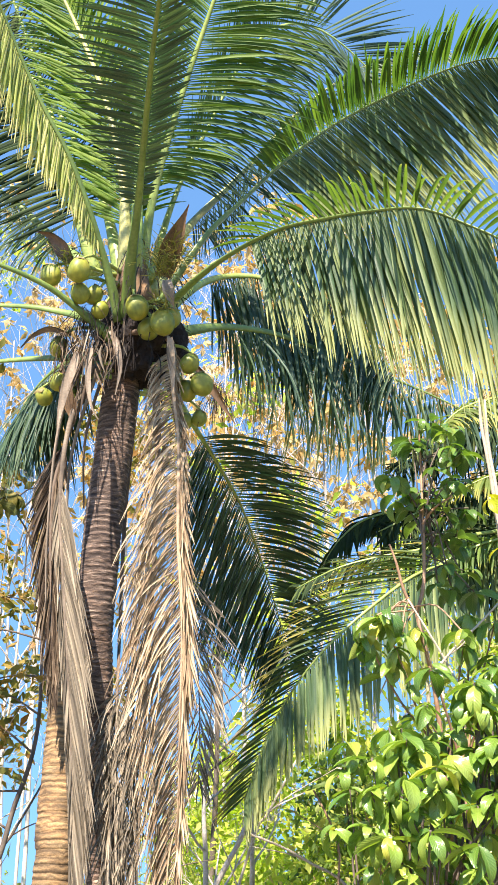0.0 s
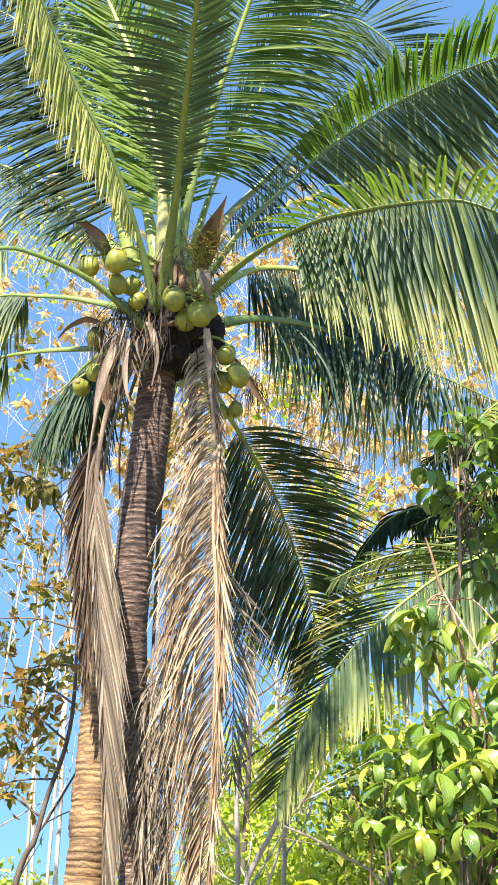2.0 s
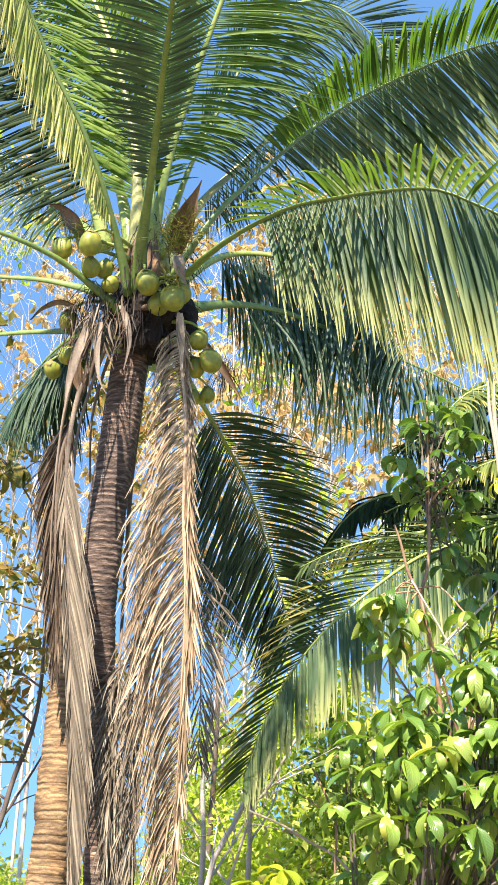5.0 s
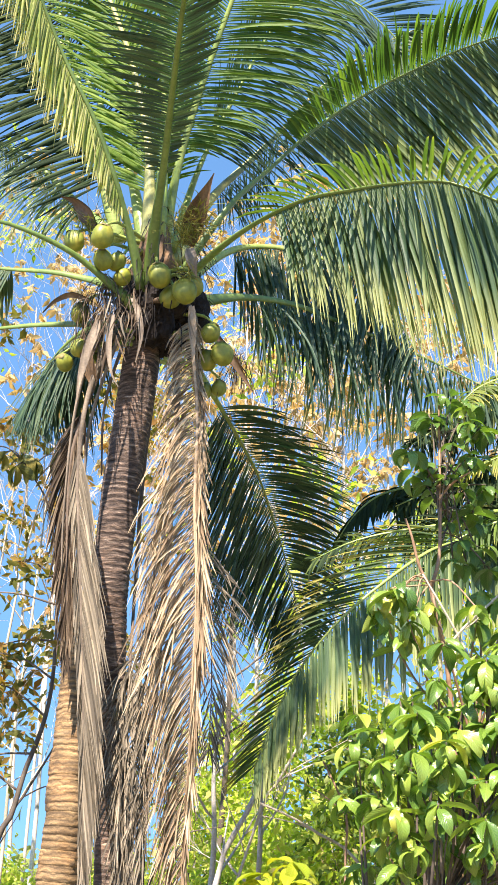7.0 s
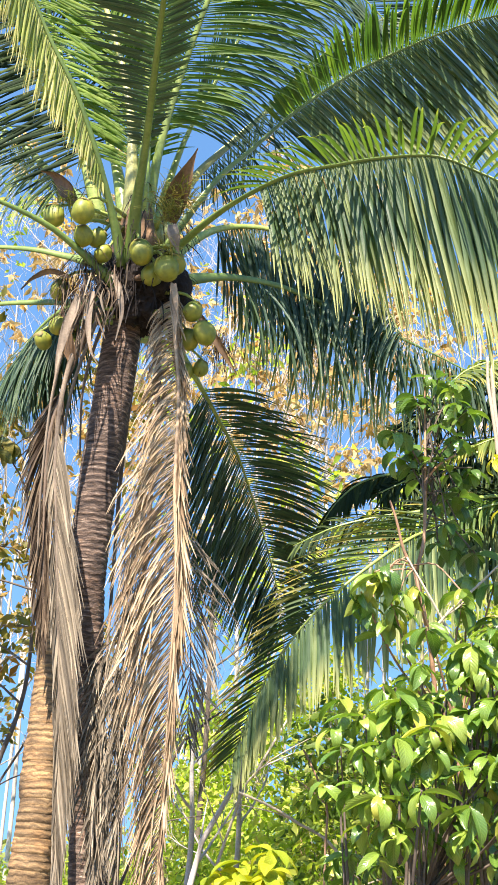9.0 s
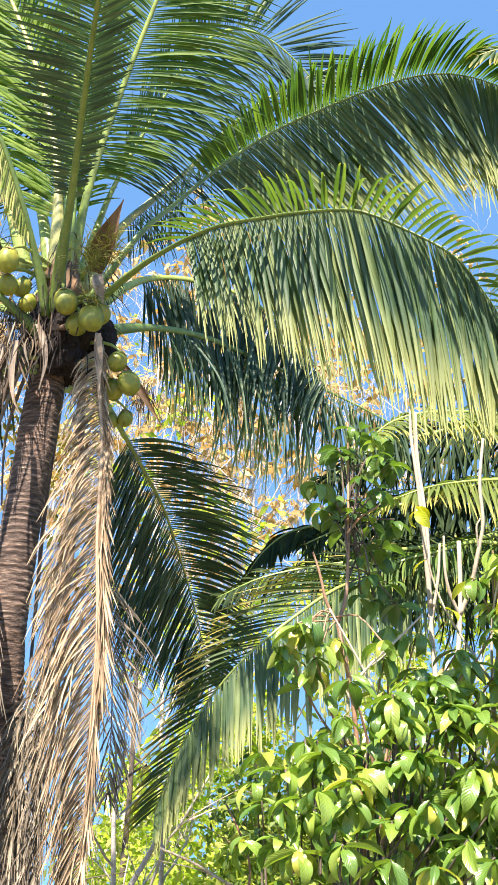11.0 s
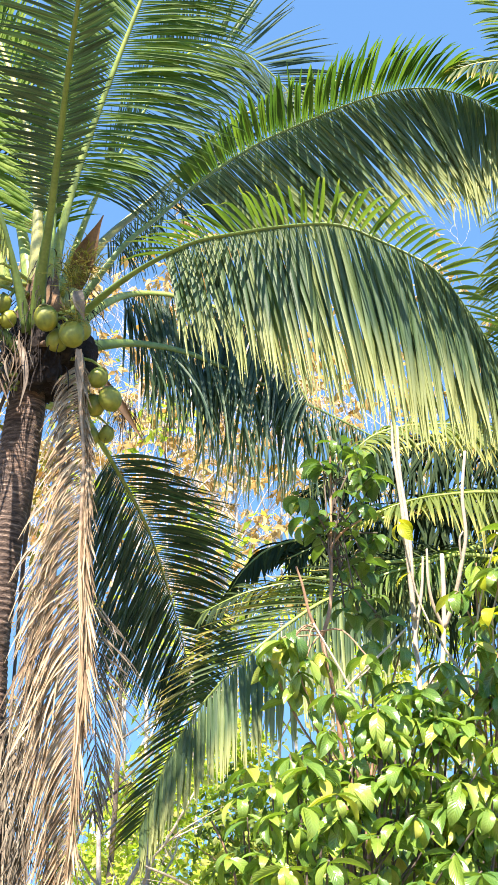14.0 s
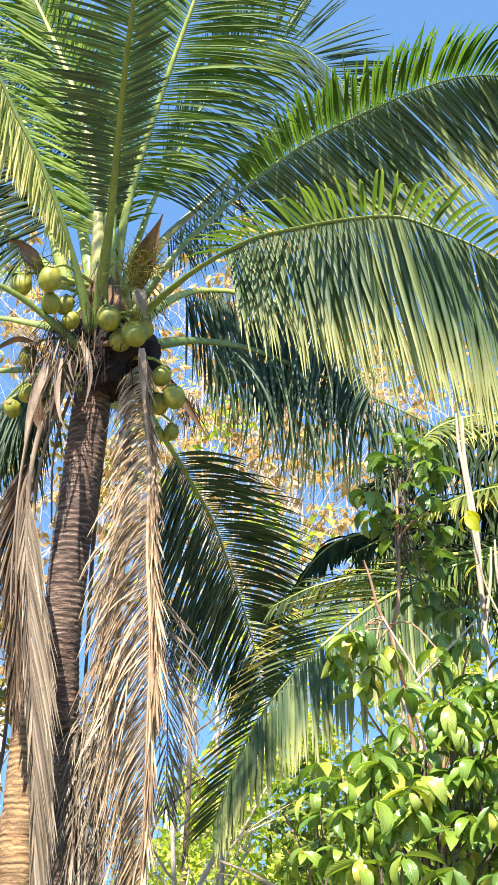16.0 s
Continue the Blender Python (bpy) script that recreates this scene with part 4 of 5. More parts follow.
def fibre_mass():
    """The dark matted fibre and old leaf bases under the crown; the fibre colour includes the shade there."""
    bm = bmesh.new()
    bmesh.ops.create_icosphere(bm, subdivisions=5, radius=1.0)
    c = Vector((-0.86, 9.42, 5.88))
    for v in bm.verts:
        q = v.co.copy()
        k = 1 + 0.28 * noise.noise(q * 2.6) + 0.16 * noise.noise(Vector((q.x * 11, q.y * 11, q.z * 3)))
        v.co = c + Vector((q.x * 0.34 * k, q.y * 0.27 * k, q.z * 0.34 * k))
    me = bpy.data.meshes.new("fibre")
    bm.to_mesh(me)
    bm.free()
    me.materials.append(SHADED_FIBRE)
    part("fibre", me, SHADED_FIBRE, palm, "dark matted fibre with the shade under the crown in its colour")
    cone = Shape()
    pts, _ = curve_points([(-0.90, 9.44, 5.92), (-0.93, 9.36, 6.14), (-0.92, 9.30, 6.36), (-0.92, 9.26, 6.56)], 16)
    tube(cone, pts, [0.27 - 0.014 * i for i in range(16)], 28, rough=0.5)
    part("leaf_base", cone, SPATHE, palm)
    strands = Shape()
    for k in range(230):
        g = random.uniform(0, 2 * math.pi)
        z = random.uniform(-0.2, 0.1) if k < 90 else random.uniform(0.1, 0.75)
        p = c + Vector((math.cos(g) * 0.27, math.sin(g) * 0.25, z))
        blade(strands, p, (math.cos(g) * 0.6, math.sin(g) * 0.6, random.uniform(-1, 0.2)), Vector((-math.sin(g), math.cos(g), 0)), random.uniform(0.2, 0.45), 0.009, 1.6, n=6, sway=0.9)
    tagged(part("matted_fibre", strands, SHADED_FIBRE, palm), kind="stuff")
    for name, spots, mat, reach in (("flower_stalk", ((-0.61, 8.93, 6.30), (-0.54, 8.95, 6.40), (-0.64, 8.82, 5.89), (-1.38, 8.83, 6.29), (-0.71, 8.86, 6.34), (-0.67, 8.86, 6.21), (-0.58, 8.87, 6.46)), TUFT, 0.26), ("dry_flower_stalk", ((-1.25, 9.03, 5.73), (-1.42, 9.1, 5.78), (-0.25, 9.53, 5.52), (-1.27, 9.06, 5.94)), BROWN_LEAF, 0.5)):
        for q in spots:
            sp = Shape()
            for k in range(60):
                d = Vector((random.gauss(0, 1), random.gauss(0, 1), random.gauss(0.7 if reach < 0.3 else -0.8, 0.7)))
                blade(sp, Vector(q) + Vector((random.gauss(0, 0.035), random.gauss(0, 0.03), random.gauss(0, 0.05))), d, d.orthogonal(), random.uniform(0.3, 0.8) * reach, 0.0058, 0.5 if reach < 0.3 else 2.2, n=6, sway=1.2)
            part(name, sp, mat, palm)


fibre_mass()


# ---------------------------------------------------------------- broad-leaved shrubs
def leaf_mesh(name, material, bend, fold, wide=0.4, n=6, pleat=0.0):
    """One broad leaf, a metre long before scaling: short stalk, widest past the middle, pointed, curved and folded."""
    sh, p, a = Shape(), Vector((0, 0, 0)), 0.25
    for i in range(n + 1):
        s = i / n
        half = wide * 0.5 * (math.sin(math.pi * min(1.0, s ** 0.8)) ** 0.75) * (0.75 + 0.45 * s) if 0 < i < n else 0.008
        for k in range(5):
            u = k / 2 - 1
            z = fold * abs(u) * half + pleat * (0.03 if (i + k) % 2 else -0.03) * (abs(u) > 0.1)
            sh.v.append((u * half, p.y, p.z + z))
            sh.uv.append((0.5 + u / 2, s))
        a -= bend * (0.5 + s) / n * 2
        p = p + Vector((0, math.cos(a), math.sin(a))) / n
    for i in range(n):
        for k in range(4):
            q = i * 5 + k
            sh.f.append((q, q + 1, q + 6, q + 5))
    return sh.mesh(name, material)


LEAVES = [leaf_mesh("leaf", BIG_LEAF, b, f, w, pleat=0.12) for b, f, w in ((0.5, 0.3, 0.38), (0.9, 0.2, 0.41), (0.3, 0.45, 0.36), (1.2, 0.3, 0.4), (0.7, 0.5, 0.34))]
LEAVES_SHADED = [leaf_mesh("leaf", BIG_LEAF_SHADED, b, f, w) for b, f, w in ((0.5, 0.3, 0.5), (0.9, 0.2, 0.55), (0.3, 0.45, 0.48))]
LEAVES_OLIVE = [leaf_mesh("leaf", OLIVE_LEAF, b, f, w) for b, f, w in ((0.5, 0.3, 0.42), (0.9, 0.2, 0.38))]
LEAVES_YELLOW = [leaf_mesh("leaf", YELLOW_LEAF, b, f, w) for b, f, w in ((0.6, 0.3, 0.5), (1.1, 0.2, 0.45))]


def put_leaf(owner, mesh, p, azimuth, pitch, roll, size):
    ob = new("leaf", mesh)
    ob.parent = owner
    ob.matrix_parent_inverse = owner.matrix_world.inverted()
    ob.matrix_basis = Matrix.Translation(p) @ Euler((pitch, roll, azimuth), "XYZ").to_matrix().to_4x4() @ Matrix.Diagonal((size, size, size, 1))
    return ob


def whorl(owner, p, count, size, meshes, droop=0.3):
    """A ring of leaves at the end of a shoot."""
    turn = random.uniform(0, 6.3)
    for k in range(count):
        az = turn + 2 * math.pi * k / count + random.gauss(0, 0.2)
        put_leaf(owner, random.choice(meshes), p + Vector((0, 0, random.uniform(-0.03, 0.02))), az, -droop + random.gauss(0, 0.25), random.gauss(0, 0.3), size * random.uniform(0.6, 1.15))


def shrub(foot, centre, reach, shoots, size, meshes, label, bark, leaves=6, seed=1, name="broad_leaved_shrub", droop=0.5):
    random.seed(seed)
    ob = thing(name, (foot[0], foot[1], 0), label, "shrub", "shrubs in front of the palms")
    c = Vector(centre)
    for k in range(shoots):
        while True:
            q = Vector((random.uniform(-1, 1), random.uniform(-1, 1), random.uniform(-1, 1)))
            if 0.45 < q.length < 1:
                break
        if q.y > 0.35:
            q.y *= -0.6
        p = c + Vector((q.x * reach[0], q.y * reach[1], q.z * reach[2]))
        if k % 2 == 0:
            low = Vector((foot[0] + random.gauss(0, 0.08), foot[1] + random.gauss(0, 0.08), -0.05 if k % 6 == 0 else max(0.3, p.z - random.uniform(0.5, 1.1))))
            if k % 6:
                low = low.lerp(Vector((p.x, p.y + 0.15, low.z)), 0.75)
            mid = low.lerp(p, 0.55) + Vector((0, 0.08, 0.12))
            pts, _ = curve_points([low, mid, p], 10)
            part("stem", tube(Shape(), pts, [(0.02 if k % 6 == 0 else 0.01) * (1 - 0.07 * i) for i in range(10)], 6), bark, ob)
        whorl(ob, p, leaves + random.choice((-1, 0, 0, 1)), size, meshes, droop)
    return ob


shrub((1.0, 8.3), (1.02, 8.30, 2.19), (0.55, 0.6, 0.62), 42, 0.225, LEAVES, "leafy shrub with glossy ribbed bright green leaves", BARK_DARK, seed=11)
shrub((1.6, 8.5), (1.58, 8.47, 2.59), (0.6, 0.6, 0.75), 46, 0.225, LEAVES, "dense shrub with glossy ribbed bright green leaves", BARK_DARK, seed=12)
shrub((2.3, 8.7), (2.25, 8.68, 2.61), (0.6, 0.6, 0.85), 46, 0.225, LEAVES, "dense shrub with glossy ribbed bright green leaves", BARK_DARK, seed=13)
shrub((1.3, 8.9), (1.34, 9.18, 1.53), (0.9, 0.6, 0.6), 42, 0.225, LEAVES, "low leafy shrub in the shade of taller ones", BARK_DARK, seed=14)
shrub((1.9, 9.9), (2.23, 10.36, 2.09), (1.1, 0.4, 0.9), 46, 0.24, LEAVES_SHADED, "shade-coloured leafy shrub behind brighter ones", BARK_DARK, seed=15)
shrub((0.2, 7.6), (0.10, 8.11, 1.54), (0.36, 0.3, 0.2), 12, 0.2, LEAVES_YELLOW, "low shrub with yellow-green leaves", BARK_RED, leaves=7, seed=16, name="yellow_leaved_shrub", droop=0.2)

shrub((1.75, 8.1), (2.11, 8.47, 2.21), (0.5, 0.35, 0.42), 44, 0.2, LEAVES, "leafy shrub with glossy ribbed bright green leaves", BARK_DARK, seed=22)
shrub((2.2, 9.0), (2.49, 8.80, 3.76), (0.28, 0.3, 0.62), 22, 0.24, LEAVES, "tall shrub with yellowing bright green leaves", BARK_RED, seed=17)
shrub((2.5, 9.1), (2.60, 8.70, 4.26), (0.2, 0.25, 0.3), 7, 0.22, LEAVES_YELLOW, "upright shrub with yellow leaves", BARK_RED, seed=18, name="yellow_leaved_shrub")




def shoot_tree(name, foot, fork, spots, size, meshes, label, category, bark, leaves=6, droop=0.7, seed=1, group="shrubs in front of the palms"):
    """A shrub whose stems rise from one foot by a fork to each leafy shoot."""
    random.seed(seed)
    ob = thing(name, (foot[0], foot[1], 0), label, category, group)
    fork = Vector(fork)
    pts, _ = curve_points([(foot[0], foot[1], -0.05), Vector((foot[0], foot[1], 0)).lerp(fork, 0.55) + Vector((0.04, 0.03, 0)), fork], 14)
    part("stem", tube(Shape(), pts, [0.026 - 0.0008 * i for i in range(14)], 8, rough=0.15), bark, ob)
    for q in spots:
        q = Vector(q)
        mid = fork.lerp(q, 0.55) + Vector((random.gauss(0, 0.05), 0.1, -0.06))
        pts, _ = curve_points([fork, mid, q], 12)
        part("stem", tube(Shape(), pts, [0.011 - 0.0005 * i for i in range(12)], 6), bark, ob)
        whorl(ob, q, leaves + random.choice((-1, 0, 1)), size, meshes, droop)
        for k in range(2):
            low = pts[8 - 3 * k]
            put_leaf(ob, random.choice(meshes), low, random.uniform(0, 6.3), -droop * 0.7, random.gauss(0, 0.3), size * 0.85)
    return ob


shoot_tree("broad_leaved_shrub", (1.1, 8.3), (1.15, 8.45, 1.5), ((0.73, 8.00, 2.30), (1.13, 7.90, 2.31), (0.91, 8.10, 2.50), (1.57, 7.90, 2.31), (1.88, 8.10, 2.53), (2.02, 8.00, 2.36), (1.78, 7.90, 2.11), (1.87, 8.30, 2.93), (1.45, 8.20, 2.84), (1.13, 8.30, 2.85), (1.39, 8.40, 3.03), (1.77, 8.40, 3.06), (2.13, 8.20, 2.75), (1.52, 8.20, 2.61), (0.88, 8.30, 2.71), (1.91, 7.80, 2.01), (1.32, 7.80, 1.98), (1.57, 7.80, 1.95)), 0.24, LEAVES, "shrub with drooping whorls of glossy ribbed leaves", "shrub", BARK_DARK, leaves=7, seed=41)
shoot_tree("broad_leaved_shrub", (1.5, 9.0), (1.45, 9.0, 2.5), ((0.89, 8.50, 3.46), (0.76, 8.50, 3.34), (0.97, 8.50, 3.24), (1.13, 8.60, 3.40), (1.69, 8.80, 3.50), (1.46, 8.80, 3.34), (2.16, 8.60, 3.50), (2.26, 8.50, 3.34), (1.98, 8.50, 3.24), (1.64, 8.60, 3.17), (1.96, 8.80, 3.39), (1.53, 8.90, 3.55), (2.29, 8.50, 3.12)), 0.235, LEAVES, "tall shrub with loose bright green whorls", "shrub", BARK_RED, leaves=6, seed=42)
shoot_tree("broad_leaved_shrub", (2.35, 9.0), (2.35, 8.9, 3.0), ((2.32, 8.60, 4.00), (2.21, 8.70, 4.08), (2.07, 8.70, 3.88), (2.21, 8.60, 3.64), (2.39, 8.60, 3.78), (2.46, 8.60, 4.02)), 0.22, LEAVES, "upright shrub with yellow-green leaves", "shrub", BARK_RED, leaves=5, seed=43)
shoot_tree("yellow_leaved_shrub", (2.2, 8.9), (2.2, 8.85, 3.2), ((2.32, 8.50, 4.24), (2.45, 8.50, 4.31), (1.71, 8.80, 4.39), (2.25, 8.50, 3.69)), 0.2, LEAVES_YELLOW, "thin shrub with large yellow leaves", "shrub", BARK_PALE, leaves=3, seed=44)


def olive_tree():
    """A thin dark tree that leans, with olive leaves hanging from its upper twigs."""
    random.seed(45)
    trunk = [(-2.33, 12.00, 1.74), (-2.19, 12.00, 2.11), (-2.10, 12.00, 2.50), (-1.98, 12.00, 2.87), (-1.92, 12.00, 3.25), (-1.92, 12.00, 3.83), (-1.97, 12.00, 4.42), (-2.09, 12.00, 4.97), (-2.23, 12.00, 5.22), (-2.37, 12.00, 5.41)]
    ob = thing("thin_tree", (trunk[0][0] - 0.25, 12.0, 0), "thin dark leaning tree with olive leaves", "tree", "trees of the grove")
    pts, _ = curve_points([(trunk[0][0] - 0.25, 12.0, -0.05)] + trunk, 50)
    part("trunk", tube(Shape(), pts, [0.036 - 0.0006 * i for i in range(50)], 9, rough=0.15), BARK_DARK, ob)
    spots = ((-2.53, 11.90, 5.47), (-2.34, 11.90, 5.45), (-2.22, 11.90, 5.40), (-2.67, 11.90, 5.53), (-2.04, 12.10, 5.54), (-1.93, 12.10, 5.50), (-2.39, 11.80, 5.30))
    for q in spots:
        q = Vector(q)
        near = min(pts[40:], key=lambda p: (p - q).length)
        twig, _ = curve_points([near, near.lerp(q, 0.5) + UP * 0.06, q], 8)
        part("twig", tube(Shape(), twig, [0.007] * 8, 5), BARK_DARK, ob)
        whorl(ob, q, 4, 0.27, LEAVES_OLIVE, 1.15)
    spray = Shape()
    for low, high, side, steep in ((30, 20, -0.75, 0.25), (33, 24, -0.6, -0.05), (36, 22, -0.95, 0.1), (27, 20, -0.8, 0.35), (38, 26, -0.5, 0.2), (24, 20, -0.7, -0.1), (21, 20, -0.85, 0.3)):
        start = pts[low]
        limb, _ = curve_points([start, start + Vector((side * 0.45, 0.05, steep * 0.6 + 0.05)), start + Vector((side, 0.1, steep))], 12)
        part("branch", tube(Shape(), limb, [0.012 - 0.0006 * i for i in range(12)], 6), BARK_DARK, ob)
        for p in limb[3:]:
            leaf_bunch(spray, p, high // 5, 0.15, 0.7, 0.09)
    tagged(part("crown", spray, FAR_OLIVE, ob), kind="stuff")




def sapling():
    random.seed(21)
    ob = thing("sapling", (1.29, 8.80, 2.37), "slender sapling with broad leaves in sunlit and shaded greens and a forked trunk", "sapling")
    foot = Vector((1.33, 8.90, 2.02))
    ob.location = (foot.x, foot.y, 0)
    bpy.context.view_layer.update()

    def limb(ctrl, r0, r1, name="branch", mat=BARK_RED):
        pts, _ = curve_points(ctrl, 22)
        part(name, tube(Shape(), pts, [r0 + (r1 - r0) * i / 21 for i in range(22)], 8, rough=0.15), mat, ob)
        return pts

    limb([(foot.x, foot.y, -0.05), (1.32, 8.85, 2.02), (1.27, 8.80, 2.85), (1.22, 8.75, 3.18), (1.14, 8.70, 3.53)], 0.022, 0.015, "trunk")
    a = limb([(1.14, 8.70, 3.53), (1.20, 8.70, 3.75), (1.22, 8.75, 4.17), (1.23, 8.80, 4.65), (1.23, 8.80, 5.02)], 0.014, 0.006)
    b = limb([(1.14, 8.70, 3.53), (1.06, 8.65, 3.66), (1.00, 8.60, 3.87), (0.96, 8.60, 3.99)], 0.013, 0.007)
    limb([(1.21, 8.75, 4.17), (1.30, 8.70, 4.28), (1.42, 8.65, 4.35)], 0.01, 0.006)
    limb([(1.39, 8.50, 2.95), (1.29, 8.50, 3.17), (1.18, 8.50, 3.37), (1.06, 8.50, 3.58)], 0.01, 0.006, "twig", BARK_PALE)
    limb([(1.22, 8.50, 3.10), (1.35, 8.50, 3.25), (1.51, 8.50, 3.40), (1.67, 8.50, 3.56)], 0.011, 0.006, "twig", BARK_PALE)
    limb([(1.29, 8.50, 3.19), (1.41, 8.50, 3.28), (1.53, 8.50, 3.43)], 0.006, 0.004, "twig", BARK_PALE)
    tips = [(0.97, 8.50, 4.42), (1.39, 8.60, 4.83), (1.41, 8.50, 4.67), (1.23, 8.70, 4.93), (1.30, 8.60, 4.54), (1.43, 8.70, 4.49), (1.52, 8.80, 4.73), (1.26, 8.70, 4.32), (1.12, 8.80, 4.31), (1.38, 8.70, 4.24), (1.46, 8.80, 4.10), (1.28, 8.80, 4.04),
            (1.36, 8.70, 3.87), (1.31, 8.80, 3.74), (1.51, 8.90, 3.88), (1.18, 8.80, 4.78), (1.56, 8.80, 3.70), (1.20, 8.80, 4.44), (1.05, 8.90, 4.42), (1.57, 8.90, 4.34)] + list(((0.98, 8.60, 4.49), (1.12, 8.80, 4.46), (1.32, 8.80, 4.95), (1.48, 8.80, 4.92), (1.17, 8.90, 4.86), (1.42, 8.90, 4.74), (1.54, 8.80, 4.71), (1.33, 8.90, 4.44), (1.51, 9.00, 4.56), (1.57, 9.00, 4.33), (1.22, 9.00, 4.30), (1.38, 9.00, 4.18), (1.50, 9.00, 4.10), (1.34, 9.00, 3.89), (1.44, 9.00, 3.77), (1.57, 9.00, 3.74)))
    for k, q in enumerate(tips):
        q = Vector(q)
        if k > 3:
            pts, _ = curve_points([a[4 + k % 14], a[4 + k % 14].lerp(q, 0.5) + UP * 0.05, q], 8)
            part("twig", tube(Shape(), pts, [0.006] * 8, 5), BARK_DARK, ob)
        # the first four whorls get the sunlit leaf colour, the others the shaded one
        whorl(ob, q, 5, 0.18, LEAVES if k in (0, 1, 2, 3) else LEAVES_SHADED, 0.45)
    for turn, q in enumerate(((0.75, 8.50, 3.43), (0.84, 8.40, 3.45), (0.92, 8.40, 3.47), (1.01, 8.50, 3.36), (0.82, 8.60, 3.27), (0.97, 8.60, 3.17), (1.38, 8.30, 3.32))):
        spot = b[1 + turn % 5]
        pts, _ = curve_points([spot, spot.lerp(Vector(q), 0.5) + UP * (0.02 + 0.012 * turn), q], 8)
        part("twig", tube(Shape(), pts, [0.006] * 8, 5), BARK_RED, ob)
        whorl(ob, Vector(q), 6, 0.21, LEAVES, 0.5)


sapling()


def bare_stems():
    for label, limbs in (
        ("bare bleached stem broken off at the top", ([(1.91, 9.30, 3.02), (1.91, 9.30, 3.30), (1.89, 9.30, 3.62), (1.88, 9.30, 4.03), (1.88, 9.30, 4.33), (1.85, 9.30, 4.68), (1.82, 9.30, 4.95), (1.81, 9.30, 5.33)],
                                                      [(1.88, 9.25, 3.81), (1.83, 9.20, 4.39), (1.80, 9.20, 4.73), (1.76, 9.20, 5.09), (1.76, 9.20, 5.31)],
                                                      [(1.89, 9.30, 3.70), (1.94, 9.25, 4.02), (1.96, 9.25, 4.28)])),
        ("bare bleached stem with three broken branches", ([(1.99, 9.20, 3.01), (2.03, 9.20, 3.32), (2.06, 9.20, 3.52), (2.08, 9.20, 3.76), (2.09, 9.20, 4.01), (2.09, 9.20, 4.29)],
                                                           [(2.08, 9.20, 3.74), (2.15, 9.15, 3.93), (2.20, 9.10, 4.16), (2.25, 9.10, 4.41), (2.24, 9.10, 4.71), (2.28, 9.10, 5.06)],
                                                           [(2.08, 9.20, 3.73), (2.00, 9.15, 3.89), (1.97, 9.15, 4.08), (1.97, 9.15, 4.31)],
                                                           [(2.21, 9.10, 4.20), (2.19, 9.05, 4.35), (2.22, 9.05, 4.42)])),
    ):
        foot = Vector(limbs[0][0])
        ob = thing("bare_stem", (foot.x, foot.y, 0), label, "dead stem", "bare stems among the shrubs")
        for k, ctrl in enumerate(limbs):
            if k == 0:
                ctrl = [(foot.x + 0.02, foot.y, -0.05)] + ctrl
            pts, _ = curve_points(ctrl, 36)
            r = (0.026, 0.018, 0.014, 0.01)[k]
            part("trunk" if k == 0 else "branch", tube(Shape(), pts, [r * (1 - 0.4 * i / 35) * (1 + 0.12 * noise.noise(Vector((i * 0.7, k, foot.x)))) for i in range(36)], 9, rough=0.2), BARK_PALE, ob)


bare_stems()


def leaning_branch(ctrl, r, label, mat):
    foot = Vector(ctrl[0])
    ob = thing("leaning_branch", (foot.x, foot.y, 0), label, "branch", "dry branches in the undergrowth")
    slope = Vector(ctrl[0]) - Vector(ctrl[1])
    low = foot + slope * ((foot.z + 0.05) / max(-slope.z, 0.05)) * 0.6
    pts, _ = curve_points([(low.x, low.y, -0.05)] + ctrl, 30)
    part("branch", tube(Shape(), pts, [r * (1 - 0.55 * i / 29) * (1 + 0.15 * noise.noise(Vector((i * 0.6, r * 90, 0)))) for i in range(30)], 8, rough=0.15), mat, ob)
    for k in (12, 18, 24):
        d = Vector((random.gauss(0, 0.7), random.gauss(0, 0.4), random.uniform(0.2, 1))).normalized()
        side, _ = curve_points([pts[k], pts[k] + d * 0.2 + UP * 0.03, pts[k] + d * random.uniform(0.4, 0.7)], 9)
        part("twig", tube(Shape(), side, [r * 0.35 * (1 - 0.08 * i) for i in range(9)], 5), mat, ob)


random.seed(51)
leaning_branch([(-0.31, 11.50, 1.69), (-0.22, 11.50, 1.94), (-0.08, 11.50, 2.19), (0.02, 11.50, 2.42), (0.14, 11.60, 2.76)], 0.036, "pale leaning branch in the undergrowth", BARK_WHITE)
leaning_branch([(0.88, 10.80, 1.69), (0.53, 10.80, 1.96), (0.26, 10.80, 2.11), (-0.00, 10.80, 2.21)], 0.022, "thin pale branch lying aslant", BARK_PALE)
leaning_branch([(0.69, 10.60, 1.69), (0.70, 10.60, 2.10), (0.60, 10.60, 2.36), (0.51, 10.60, 2.53)], 0.016, "thin brown stem with bare twigs", BARK_RED)
leaning_branch([(-0.55, 11.00, 2.38), (-0.42, 11.00, 2.59), (-0.26, 11.00, 2.77), (-0.12, 11.00, 2.86)], 0.02, "dark dry branch reaching upward", BARK_DARK)
leaning_branch([(-0.00, 11.20, 2.09), (0.16, 11.20, 2.40), (0.30, 11.20, 2.65), (0.42, 11.20, 2.86)], 0.02, "pale dry branch reaching upward", BARK_PALE)
leaning_branch([(-2.32, 12.20, 1.89), (-2.14, 12.20, 2.27), (-2.00, 12.20, 2.52), (-1.89, 12.20, 2.72)], 0.022, "dark leaning branch of a thin tree", BARK_DARK)


